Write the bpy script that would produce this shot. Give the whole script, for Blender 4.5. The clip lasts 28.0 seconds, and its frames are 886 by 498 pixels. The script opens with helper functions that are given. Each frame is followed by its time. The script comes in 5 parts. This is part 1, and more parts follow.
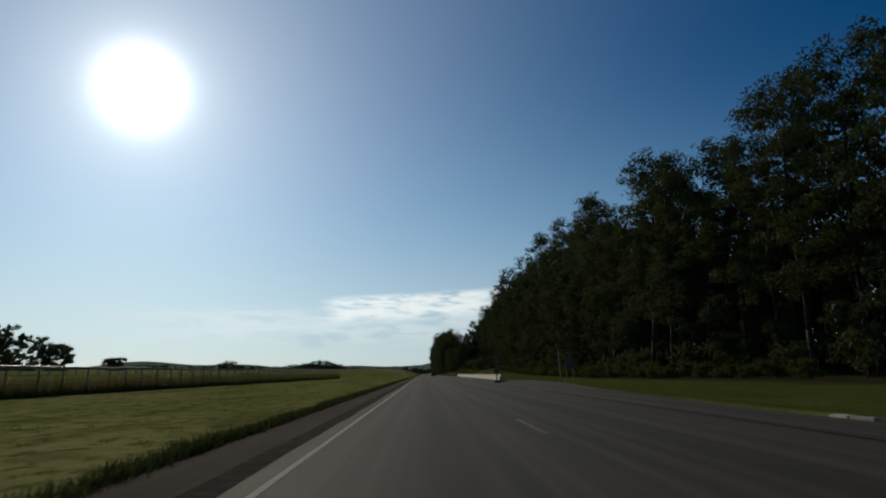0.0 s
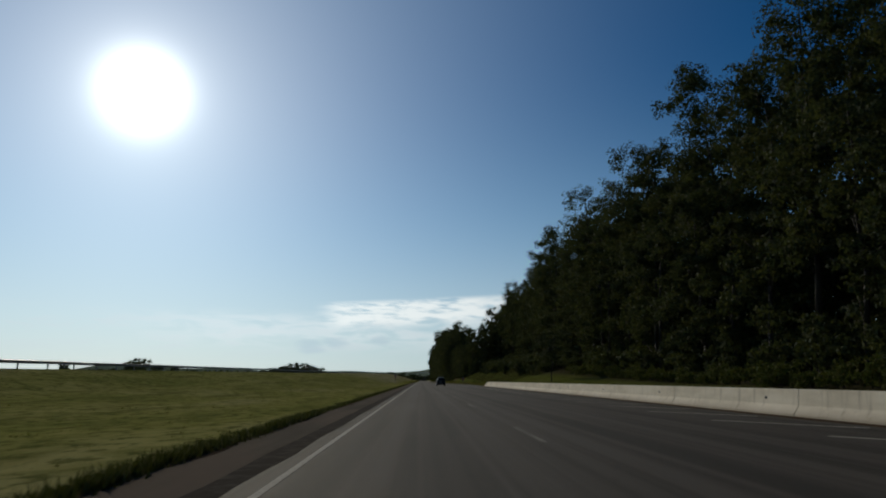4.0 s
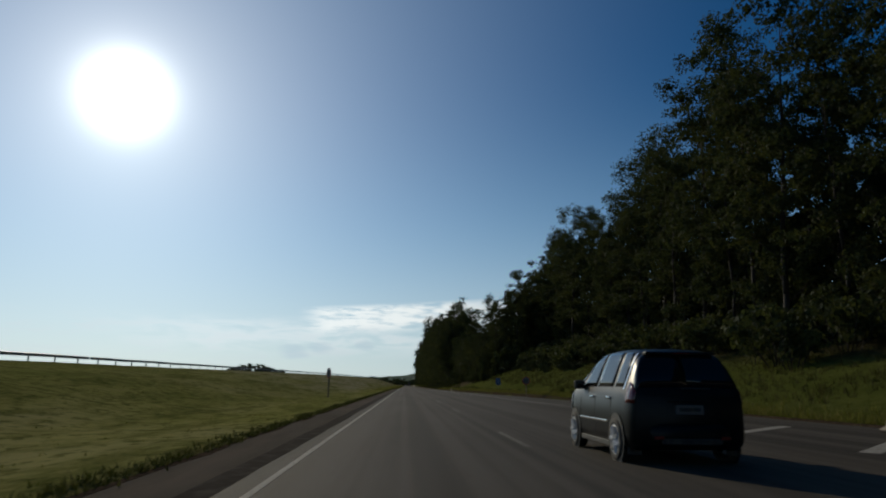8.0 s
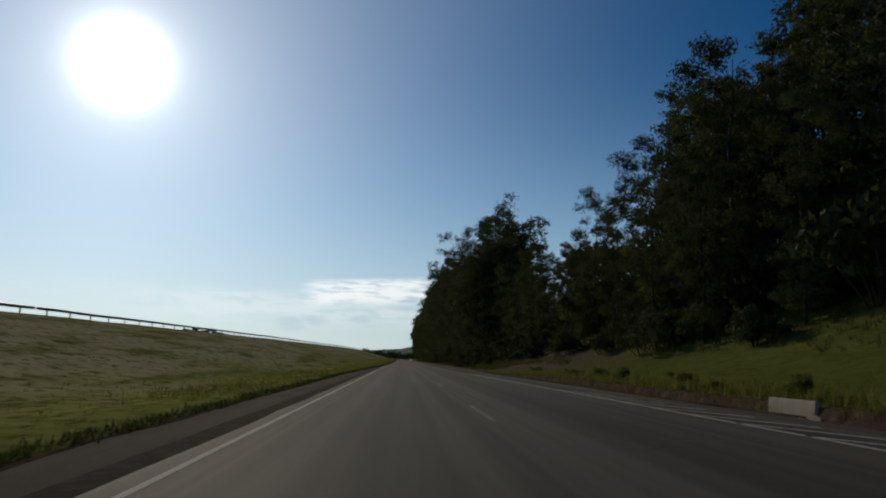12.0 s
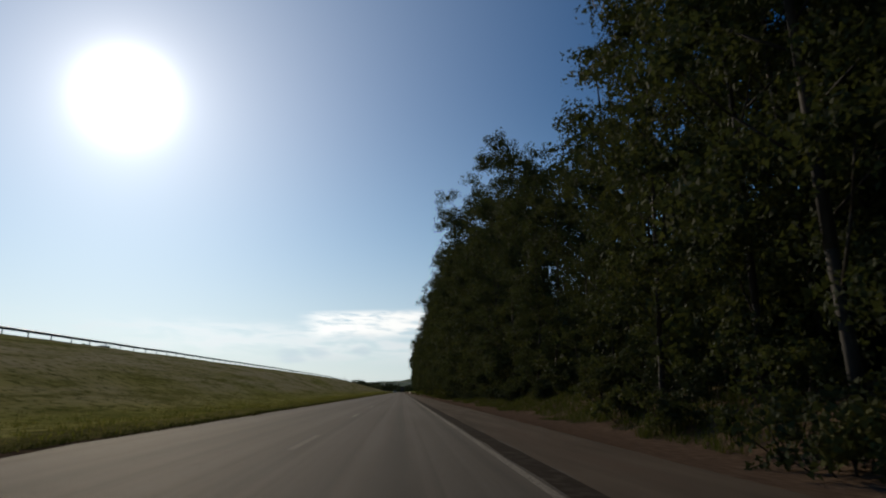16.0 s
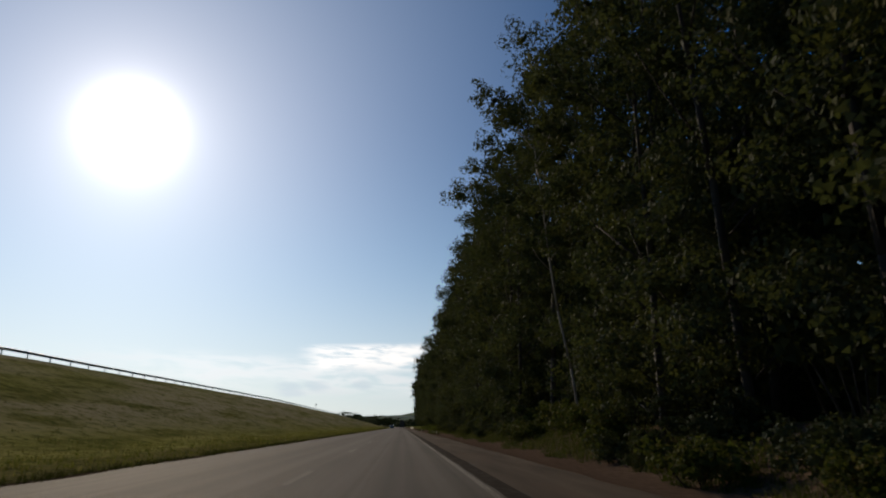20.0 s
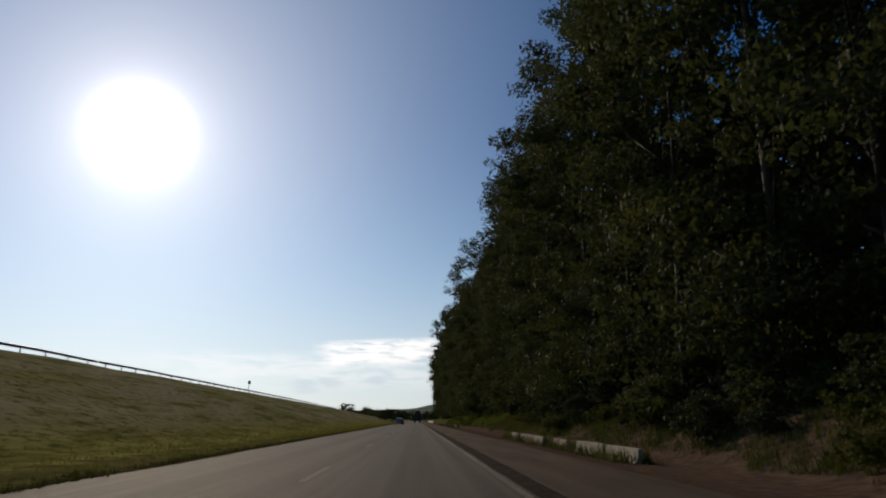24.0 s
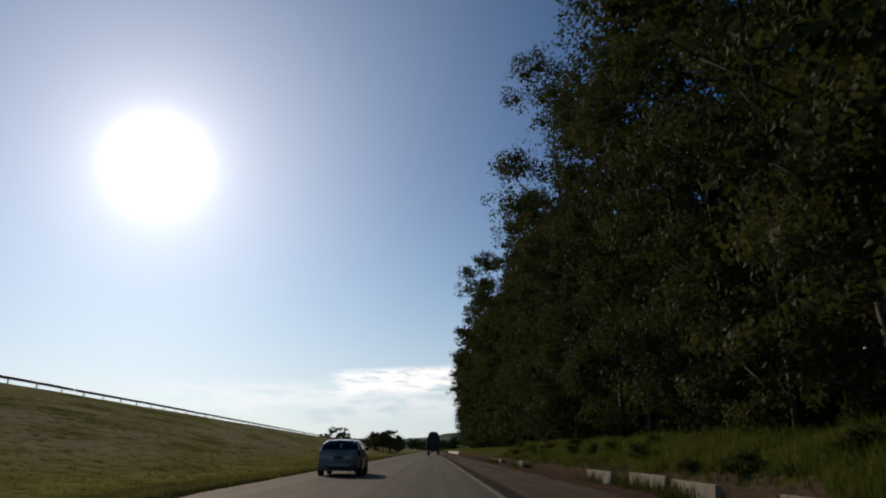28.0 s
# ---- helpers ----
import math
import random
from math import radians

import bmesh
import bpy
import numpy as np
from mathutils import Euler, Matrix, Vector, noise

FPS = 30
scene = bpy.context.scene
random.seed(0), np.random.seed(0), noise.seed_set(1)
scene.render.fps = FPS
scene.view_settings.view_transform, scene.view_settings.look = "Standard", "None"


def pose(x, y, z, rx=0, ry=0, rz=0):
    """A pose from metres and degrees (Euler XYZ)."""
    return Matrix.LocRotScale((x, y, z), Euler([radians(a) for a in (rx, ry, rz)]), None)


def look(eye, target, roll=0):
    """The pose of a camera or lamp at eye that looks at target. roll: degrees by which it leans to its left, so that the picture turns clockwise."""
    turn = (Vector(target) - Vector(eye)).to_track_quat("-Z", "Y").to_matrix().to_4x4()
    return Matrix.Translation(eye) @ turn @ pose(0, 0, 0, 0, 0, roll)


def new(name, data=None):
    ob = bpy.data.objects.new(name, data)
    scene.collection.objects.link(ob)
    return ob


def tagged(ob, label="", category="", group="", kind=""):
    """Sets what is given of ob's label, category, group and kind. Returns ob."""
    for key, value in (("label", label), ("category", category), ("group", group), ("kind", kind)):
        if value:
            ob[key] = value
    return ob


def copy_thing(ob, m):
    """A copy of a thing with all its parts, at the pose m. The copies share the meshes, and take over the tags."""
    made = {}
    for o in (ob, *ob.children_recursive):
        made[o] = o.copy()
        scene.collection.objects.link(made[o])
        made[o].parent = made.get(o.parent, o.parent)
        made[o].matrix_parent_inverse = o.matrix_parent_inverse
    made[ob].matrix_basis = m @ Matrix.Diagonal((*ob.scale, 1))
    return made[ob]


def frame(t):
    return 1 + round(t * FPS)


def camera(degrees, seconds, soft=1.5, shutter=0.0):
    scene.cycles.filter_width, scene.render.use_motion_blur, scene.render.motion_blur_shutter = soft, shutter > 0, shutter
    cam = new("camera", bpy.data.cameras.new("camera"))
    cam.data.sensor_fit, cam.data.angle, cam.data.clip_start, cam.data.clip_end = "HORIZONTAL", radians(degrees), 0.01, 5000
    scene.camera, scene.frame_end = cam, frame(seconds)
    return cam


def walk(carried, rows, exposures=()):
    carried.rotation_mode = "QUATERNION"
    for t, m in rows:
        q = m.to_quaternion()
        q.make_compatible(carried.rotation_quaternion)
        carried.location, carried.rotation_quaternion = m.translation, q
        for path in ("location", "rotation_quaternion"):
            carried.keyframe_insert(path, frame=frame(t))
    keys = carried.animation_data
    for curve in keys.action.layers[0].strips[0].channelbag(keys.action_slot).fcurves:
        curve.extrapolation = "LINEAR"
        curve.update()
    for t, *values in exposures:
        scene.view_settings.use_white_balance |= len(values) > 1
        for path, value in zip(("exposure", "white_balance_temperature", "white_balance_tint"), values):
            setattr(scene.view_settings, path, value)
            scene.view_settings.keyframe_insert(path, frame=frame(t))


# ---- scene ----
# ---- camera and its drive: straight along +y, then a change to the outer lane ----
SPEED, EYE = 32.0, 1.05
DRIVE = [  # seconds, sideways metres, yaw, pitch, roll
    (0, 0.00, -1.61, 10.16, 0.14),
    (0.5, 0.00, -1.12, 12.76, 0.12),
    (1, 0.00, -1.51, 10.70, 0.01),
    (1.5, 0.00, -1.90, 12.23, -0.12),
    (2, 0.00, -1.31, 9.08, 0.14),
    (2.5, 0.00, -0.95, 10.61, 0.28),
    (3, 0.00, -1.22, 10.42, 0.34),
    (3.5, 0.00, -1.38, 10.82, 0.67),
    (5.5, 0.00, -2.58, 10.05, 1.08),
    (6, 0.00, -2.72, 11.47, 1.36),
    (6.5, 0.00, -2.99, 10.85, 1.37),
    (7, 0.00, -2.58, 10.33, 1.41),
    (7.5, 0.00, -3.32, 11.29, 1.14),
    (8, 0.00, -2.93, 11.11, 0.73),
    (8.5, 0.00, -2.03, 10.51, 1.04),
    (9, 0.00, -2.89, 10.14, 1.43),
    (9.5, 0.00, -2.37, 9.98, 1.56),
    (10, 0.00, -2.63, 9.40, 1.64),
    (10.5, 0.10, -3.30, 9.52, 1.58),
    (11, 0.19, -3.80, 11.46, 1.61),
    (11.5, 0.36, -3.02, 7.69, 1.59),
    (12, 0.53, -3.18, 9.06, 1.62),
    (12.5, 0.95, -4.00, 12.26, 1.40),
    (14.5, 3.53, -4.32, 13.91, 1.34),
    (15, 3.82, -3.86, 13.28, 1.50),
    (15.5, 3.96, -3.26, 13.45, 1.40),
    (16, 4.11, -3.04, 11.65, 1.53),
    (16.5, 4.18, -2.98, 12.38, 1.80),
    (17, 4.25, -3.09, 12.89, 2.07),
    (17.5, 4.23, -3.04, 14.09, 1.64),
    (18, 4.20, -1.75, 12.29, 1.56),
    (18.5, 4.20, -1.89, 12.63, 1.62),
    (19, 4.20, -2.15, 13.42, 1.90),
    (19.5, 4.20, -2.88, 12.77, 1.83),
    (20, 4.20, -2.82, 14.41, 1.95),
    (20.5, 4.20, -2.10, 12.57, 1.80),
    (21, 4.20, -2.15, 13.34, 1.64),
    (21.5, 4.20, -1.50, 12.87, 1.20),
    (23.5, 4.20, -1.93, 12.77, 0.75),
    (24, 4.20, -2.00, 13.83, 0.38),
    (24.5, 4.20, -2.02, 12.76, 0.33),
    (25, 4.20, -2.68, 13.86, -0.04),
    (25.5, 4.20, -2.40, 13.40, -0.19),
    (26, 4.20, -1.50, 12.62, -0.34),
    (26.5, 4.20, -2.06, 14.29, -0.44),
    (27, 4.20, -2.00, 14.39, -0.27),
    (27.5, 4.20, -1.86, 14.70, 0.08),
    (28, 4.20, -0.76, 16.10, 0.29),
]


def drive_pose(t, x, yaw, pitch, roll):
    return pose(x, SPEED * t, EYE) @ pose(0, 0, 0, 90 + pitch, 0, yaw) @ pose(0, 0, 0, 0, 0, roll)


cam = camera(65.0, 28.0, soft=2.0, shutter=0.06)
walk(cam, [(t, drive_pose(t, x, yaw, pitch, roll)) for t, x, yaw, pitch, roll in DRIVE],
     [(0, -1.4, 6450, 4), (12, -1.32, 6600, 6), (15, -1.2, 6750, 8), (18, -1.13, 6950, 12), (28, -1.12, 7000, 14)])

# ---- sky and sun ----
SUN_LEFT, SUN_UP = radians(23.1), radians(21.2)
SUN = Vector((-math.sin(SUN_LEFT) * math.cos(SUN_UP), math.cos(SUN_LEFT) * math.cos(SUN_UP), math.sin(SUN_UP)))


class Nodes:
    """Short way to write node trees."""

    def __init__(self, tree):
        self.tree = tree

    def add(self, kind, inputs=(), **attrs):
        n = self.tree.nodes.new(kind)
        for k, v in attrs.items():
            setattr(n, k, v)
        for k, v in dict(inputs).items():
            if isinstance(v, bpy.types.NodeSocket):
                self.tree.links.new(v, n.inputs[k])
            else:
                n.inputs[k].default_value = v
        return n

    def math(self, op, a, b=0.0, clamp=False):
        return self.add("ShaderNodeMath", {0: a, 1: b, 2: 0.0}, operation=op, use_clamp=clamp).outputs[0]

    def ramp(self, fac, stops):
        n = self.add("ShaderNodeValToRGB", {"Fac": fac})
        while len(n.color_ramp.elements) < len(stops):
            n.color_ramp.elements.new(0.5)
        for e, (p, c) in zip(n.color_ramp.elements, stops):
            e.position, e.color = p, (*c, 1) if len(c) == 3 else c
        return n.outputs["Color"]

    def mix(self, fac, a, b, blend="MIX"):
        n = self.add("ShaderNodeMix", data_type="RGBA", blend_type=blend)
        for sock, v in ((n.inputs[0], fac), (n.inputs[6], a), (n.inputs[7], b)):
            if isinstance(v, bpy.types.NodeSocket):
                self.tree.links.new(v, sock)
            else:
                sock.default_value = v if isinstance(v, (int, float)) else (*v, 1)
        return n.outputs[2]

    def range(self, v, a, b, c=0.0, d=1.0):
        return self.add("ShaderNodeMapRange", {0: v, 1: a, 2: b, 3: c, 4: d}, interpolation_type="SMOOTHSTEP").outputs[0]


def make_world():
    world = bpy.data.worlds.new("sky")
    world.use_nodes = True
    scene.world = world
    world.node_tree.nodes.clear()
    n = Nodes(world.node_tree)
    sky = n.add("ShaderNodeTexSky", sky_type="NISHITA", sun_disc=False, sun_elevation=SUN_UP,
                sun_rotation=-SUN_LEFT, altitude=600, air_density=1.0, dust_density=0.4, ozone_density=4.0)
    deep = n.add("ShaderNodeHueSaturation", {"Hue": 0.504, "Saturation": 1.4, "Color": sky.outputs[0]}).outputs[0]
    way = n.add("ShaderNodeTexCoord").outputs["Generated"]
    xyz = n.add("ShaderNodeSeparateXYZ", {0: way})
    # bearing (left positive) and height above the horizon, in degrees
    bear = n.math("MULTIPLY", n.math("ARCTAN2", n.math("MULTIPLY", xyz.outputs[0], -1.0), xyz.outputs[1]), 57.296)
    up = n.math("MULTIPLY", n.math("ARCSINE", xyz.outputs[2]), 57.296)
    flat = n.add("ShaderNodeCombineXYZ", {0: n.math("MULTIPLY", bear, 0.16), 1: n.math("MULTIPLY", up, 0.85), 2: 0.0}).outputs[0]
    wisps = n.add("ShaderNodeTexNoise", {"Vector": flat, "Scale": 2.1, "Detail": 7.0, "Roughness": 0.62}).outputs[0]
    # a long streak of cloud low over the road's end
    slant = n.math("ADD", up, n.math("MULTIPLY", bear, 0.06))
    band = n.math("MULTIPLY", n.range(slant, 4.0, 5.0), n.range(slant, 6.75, 6.2))
    span = n.math("MULTIPLY", n.range(bear, 9.0, 6.0), n.range(bear, -16.0, -3.0))
    streak = n.math("MULTIPLY", n.math("MULTIPLY", band, span), n.range(wisps, 0.34, 0.55))
    # thin streaks and small heaps lower down
    small = n.add("ShaderNodeTexNoise", {"Vector": flat, "Scale": 1.5, "Detail": 6.0, "Roughness": 0.6, "Distortion": 0.6}).outputs[0]
    low = n.math("MULTIPLY", n.math("MULTIPLY", n.range(up, 1.2, 2.6), n.range(up, 5.4, 4.0)), n.range(small, 0.46, 0.66))
    # a broad pale layer under the streak, and two grey heaps
    layer = n.math("MULTIPLY", n.math("MULTIPLY", n.range(up, 1.8, 3.4), n.range(up, 5.6, 4.2)), n.math("MULTIPLY", n.range(bear, 26.0, 13.0), n.range(bear, -12.0, -3.0)))
    layer = n.math("MULTIPLY", layer, n.range(small, 0.36, 0.6))
    heaps = 0.0
    for hb, hu, wide in ((9.0, 2.5, 1.5), (6.9, 2.85, 1.3), (3.3, 3.1, 1.0)):
        db = n.math("DIVIDE", n.math("SUBTRACT", bear, hb), wide)
        du = n.math("DIVIDE", n.math("SUBTRACT", up, hu), wide * 0.42)
        away = n.math("ADD", n.math("MULTIPLY", db, db), n.math("MULTIPLY", du, du))
        away = n.math("ADD", away, n.math("MULTIPLY", n.math("SUBTRACT", wisps, 0.5), 2.4))
        heaps = n.math("MAXIMUM", heaps, n.range(away, 1.1, 0.1))
    haze = n.math("POWER", n.range(up, 30.0, -3.0), 1.7)
    # scattered light round the sun, with lens bloom painted in as the white core
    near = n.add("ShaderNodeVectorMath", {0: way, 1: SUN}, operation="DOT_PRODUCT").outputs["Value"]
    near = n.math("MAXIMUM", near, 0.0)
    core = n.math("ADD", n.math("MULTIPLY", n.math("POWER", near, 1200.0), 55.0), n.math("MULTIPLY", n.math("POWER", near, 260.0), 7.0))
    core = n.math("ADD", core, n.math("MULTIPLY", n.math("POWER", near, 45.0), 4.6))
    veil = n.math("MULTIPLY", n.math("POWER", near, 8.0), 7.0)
    pale = n.mix(n.range(up, 15.0, 2.0), (8.3, 13.2, 17.7), (12.6, 15.5, 17.2))
    lit = n.mix(n.math("MULTIPLY", haze, 0.8), deep, pale)
    lit = n.mix(n.math("MULTIPLY", layer, 0.5), lit, (18.0, 18.6, 19.2))
    lit = n.mix(n.math("MULTIPLY", streak, 0.9), lit, (20.5, 20.6, 20.6))
    lit = n.mix(n.math("MULTIPLY", heaps, 0.8), lit, (10.0, 12.4, 14.0))
    lit = n.mix(n.math("MULTIPLY", low, 0.35), lit, (13.0, 14.0, 15.0))
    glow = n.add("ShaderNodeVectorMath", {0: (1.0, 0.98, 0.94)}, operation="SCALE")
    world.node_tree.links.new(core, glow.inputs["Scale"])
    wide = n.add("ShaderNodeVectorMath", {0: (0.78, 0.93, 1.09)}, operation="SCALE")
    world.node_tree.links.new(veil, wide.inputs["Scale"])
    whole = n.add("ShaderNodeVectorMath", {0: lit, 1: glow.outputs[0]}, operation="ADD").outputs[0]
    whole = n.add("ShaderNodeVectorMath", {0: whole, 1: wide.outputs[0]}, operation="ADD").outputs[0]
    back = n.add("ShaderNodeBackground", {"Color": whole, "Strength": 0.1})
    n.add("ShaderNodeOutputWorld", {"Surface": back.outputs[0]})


make_world()
lamp = bpy.data.lights.new("sun", "SUN")
lamp.energy, lamp.angle, lamp.color = 4.2, radians(0.5), (1.0, 0.86, 0.66)
new("sun", lamp).matrix_world = look(SUN * 100, (0, 0, 0))

# ---- materials ----


def material(name, build, rough=0.8, metallic=0.0, spec=0.5, coat=0.0):
    """build(n) returns colour, and may return (colour, bump height, bump distance)."""
    m = bpy.data.materials.new(name)
    m.use_nodes = True
    m.node_tree.nodes.clear()
    n = Nodes(m.node_tree)
    got = build(n)
    colour, height, dist = got if isinstance(got, tuple) and len(got) == 3 and isinstance(got[0], bpy.types.NodeSocket) else (got, None, 0)
    b = n.add("ShaderNodeBsdfPrincipled", {"Roughness": rough, "Metallic": metallic, "Specular IOR Level": spec, "Coat Weight": coat})
    if isinstance(colour, bpy.types.NodeSocket):
        m.node_tree.links.new(colour, b.inputs["Base Color"])
    else:
        b.inputs["Base Color"].default_value = (*colour, 1)
    if height is not None:
        bump = n.add("ShaderNodeBump", {"Height": height, "Distance": dist, "Strength": 1.0})
        m.node_tree.links.new(bump.outputs[0], b.inputs["Normal"])
    n.add("ShaderNodeOutputMaterial", {"Surface": b.outputs[0]})
    return m


def place(n):
    return n.add("ShaderNodeNewGeometry").outputs["Position"]


def own(n):
    return n.add("ShaderNodeTexCoord").outputs["Object"]


def noise_of(n, vec, scale, detail=4.0, rough=0.55):
    return n.add("ShaderNodeTexNoise", {"Vector": vec, "Scale": scale, "Detail": detail, "Roughness": rough}).outputs[0]


def stretched(n, vec, sx, sy, sz):
    return n.add("ShaderNodeVectorMath", {0: vec, 1: (sx, sy, sz)}, operation="MULTIPLY").outputs[0]


def grass_ground(n):
    p = place(n)
    broad = noise_of(n, stretched(n, p, 0.16, 0.05, 0.1), 1.0, 5.0)
    mid = noise_of(n, p, 0.9, 4.0)
    fine = noise_of(n, p, 14.0, 3.0, 0.7)
    streaks = noise_of(n, stretched(n, p, 0.55, 0.1, 0.5), 1.0, 6.0, 0.65)
    c = n.ramp(broad, [(0.3, (0.21, 0.22, 0.052)), (0.48, (0.295, 0.28, 0.078)), (0.6, (0.36, 0.325, 0.115)), (0.75, (0.4, 0.345, 0.16))])
    c = n.mix(n.math("MULTIPLY", n.range(streaks, 0.48, 0.64), 0.75), c, (0.115, 0.12, 0.028))
    c = n.mix(n.math("MULTIPLY", n.range(mid, 0.45, 0.66), 0.62), c, (0.125, 0.135, 0.03))
    c = n.mix(n.math("MULTIPLY", n.range(fine, 0.35, 0.75), 0.4), c, (0.4, 0.36, 0.13))
    clumps = noise_of(n, stretched(n, p, 1.0, 0.55, 1.0), 2.6, 5.0, 0.65)
    c = n.mix(n.math("MULTIPLY", n.range(clumps, 0.51, 0.63), 0.72), c, (0.088, 0.096, 0.024))
    c = n.mix(n.math("MULTIPLY", n.range(clumps, 0.46, 0.34), 0.45), c, (0.4, 0.34, 0.13))
    xyz = n.add("ShaderNodeSeparateXYZ", {0: p})
    # dry stretch higher on the long bank, also paled to stand in for lens haze
    dry = n.math("MULTIPLY", n.range(xyz.outputs[0], -5.5, -11.0), n.range(xyz.outputs[1], 300.0, 400.0))
    dry = n.math("MULTIPLY", dry, n.range(noise_of(n, stretched(n, p, 0.12, 0.03, 0.3), 1.0, 5.0), 0.33, 0.55))
    dry = n.math("MULTIPLY", dry, n.math("MULTIPLY", n.range(streaks, 0.66, 0.44), n.range(clumps, 0.68, 0.46)))
    c = n.mix(n.math("MULTIPLY", dry, 0.9), c, (0.46, 0.39, 0.24))
    # brown band painted for the shadow at the verge's cut edge
    rim = n.math("ADD", xyz.outputs[0], n.math("MULTIPLY", n.math("SUBTRACT", mid, 0.5), 1.6))
    c = n.mix(n.math("MULTIPLY", n.math("MULTIPLY", n.range(rim, -3.6, -3.0), n.range(xyz.outputs[0], 0.0, -2.0)), 0.5), c, (0.06, 0.045, 0.028))
    # grass mixed to a darker green on the verge right of x = 9
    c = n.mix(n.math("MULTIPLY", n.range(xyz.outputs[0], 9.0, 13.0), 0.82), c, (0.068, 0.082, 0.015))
    # bare red soil beside the wooded stretch
    wob = n.math("MULTIPLY", n.math("SUBTRACT", noise_of(n, p, 0.45, 5.0), 0.5), 5.0)
    xs = n.math("ADD", xyz.outputs[0], wob)
    soil = n.math("MULTIPLY", n.math("MULTIPLY", n.range(xyz.outputs[0], 6.0, 7.0), n.range(xs, 19.0, 16.0)), n.range(xyz.outputs[1], 420.0, 450.0))
    dirt = n.ramp(noise_of(n, p, 3.0, 6.0), [(0.3, (0.085, 0.058, 0.042)), (0.55, (0.14, 0.097, 0.07)), (0.8, (0.2, 0.145, 0.105))])
    # ground turns darker brown beyond x = 24, under the trees
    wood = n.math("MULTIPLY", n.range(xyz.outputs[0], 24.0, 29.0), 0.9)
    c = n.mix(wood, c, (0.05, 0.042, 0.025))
    c = n.mix(soil, c, dirt)
    lush = n.math("MULTIPLY", n.range(xs, 13.6, 14.6), n.range(xyz.outputs[1], 850.0, 872.0))
    c = n.mix(n.math("MULTIPLY", lush, 0.9), c, (0.09, 0.105, 0.02))
    h = n.math("ADD", n.math("MULTIPLY", fine, 0.6), n.math("MULTIPLY", mid, 1.2))
    return c, h, 0.12


def asphalt(n):
    p = place(n)
    grit = noise_of(n, p, 60.0, 2.0, 0.8)
    patch = noise_of(n, stretched(n, p, 0.7, 0.06, 1.0), 1.0, 5.0)
    wear = noise_of(n, stretched(n, p, 2.3, 0.006, 1.0), 1.0, 3.0)
    c = n.ramp(patch, [(0.3, (0.045, 0.039, 0.03)), (0.5, (0.066, 0.056, 0.044)), (0.75, (0.092, 0.077, 0.06))])
    c = n.mix(n.math("MULTIPLY", n.range(wear, 0.45, 0.62), 0.55), c, (0.115, 0.097, 0.076))
    c = n.mix(n.math("MULTIPLY", n.range(wear, 0.46, 0.34), 0.5), c, (0.036, 0.031, 0.025))
    # a dark oil band down the middle of each lane, paler tracks where wheels run
    xyz = n.add("ShaderNodeSeparateXYZ", {0: p})
    lane = n.math("ABSOLUTE", n.math("SUBTRACT", n.math("WRAP", n.math("SUBTRACT", xyz.outputs[0], 2.22), 3.58), 1.79))
    drift = n.math("ADD", lane, n.math("MULTIPLY", n.math("SUBTRACT", patch, 0.5), 0.35))
    c = n.mix(n.math("MULTIPLY", n.range(drift, 0.5, 0.12), 0.55), c, (0.034, 0.029, 0.023))
    c = n.mix(n.math("MULTIPLY", n.math("MULTIPLY", n.range(drift, 0.55, 0.85), n.range(drift, 1.35, 1.0)), 0.3), c, (0.11, 0.093, 0.073))
    cracks = noise_of(n, stretched(n, p, 2.5, 0.8, 1.0), 1.0, 8.0, 0.7)
    c = n.mix(n.math("MULTIPLY", n.range(cracks, 0.6, 0.68), 0.35), c, (0.035, 0.03, 0.025))
    c = n.mix(n.math("MULTIPLY", n.range(grit, 0.4, 0.75), 0.35), c, (0.135, 0.115, 0.09))
    return c, grit, 0.008


def shoulder_asphalt(pale):
    def build(n):
        p = place(n)
        grit = noise_of(n, p, 40.0, 2.0, 0.8)
        patch = noise_of(n, stretched(n, p, 1.1, 0.12, 1.0), 1.0, 6.0)
        c = n.ramp(patch, [(0.3, (0.05 * pale, 0.039 * pale, 0.029 * pale)), (0.55, (0.078 * pale, 0.06 * pale, 0.044 * pale)), (0.75, (0.108 * pale, 0.083 * pale, 0.059 * pale))])
        # washed-in soil in long tongues
        wash = noise_of(n, stretched(n, p, 0.5, 0.09, 1.0), 1.0, 5.0)
        c = n.mix(n.math("MULTIPLY", n.range(wash, 0.5, 0.66), 0.6), c, (0.12, 0.083, 0.06))
        c = n.mix(n.math("MULTIPLY", n.range(grit, 0.4, 0.75), 0.3), c, (0.12, 0.1, 0.078))
        return c, grit, 0.012
    return build


def worn_paint(n):
    p = place(n)
    chips = noise_of(n, p, 24.0, 5.0, 0.75)
    return n.mix(n.range(chips, 0.48, 0.72), (0.46, 0.42, 0.345), (0.14, 0.118, 0.094)), chips, 0.002


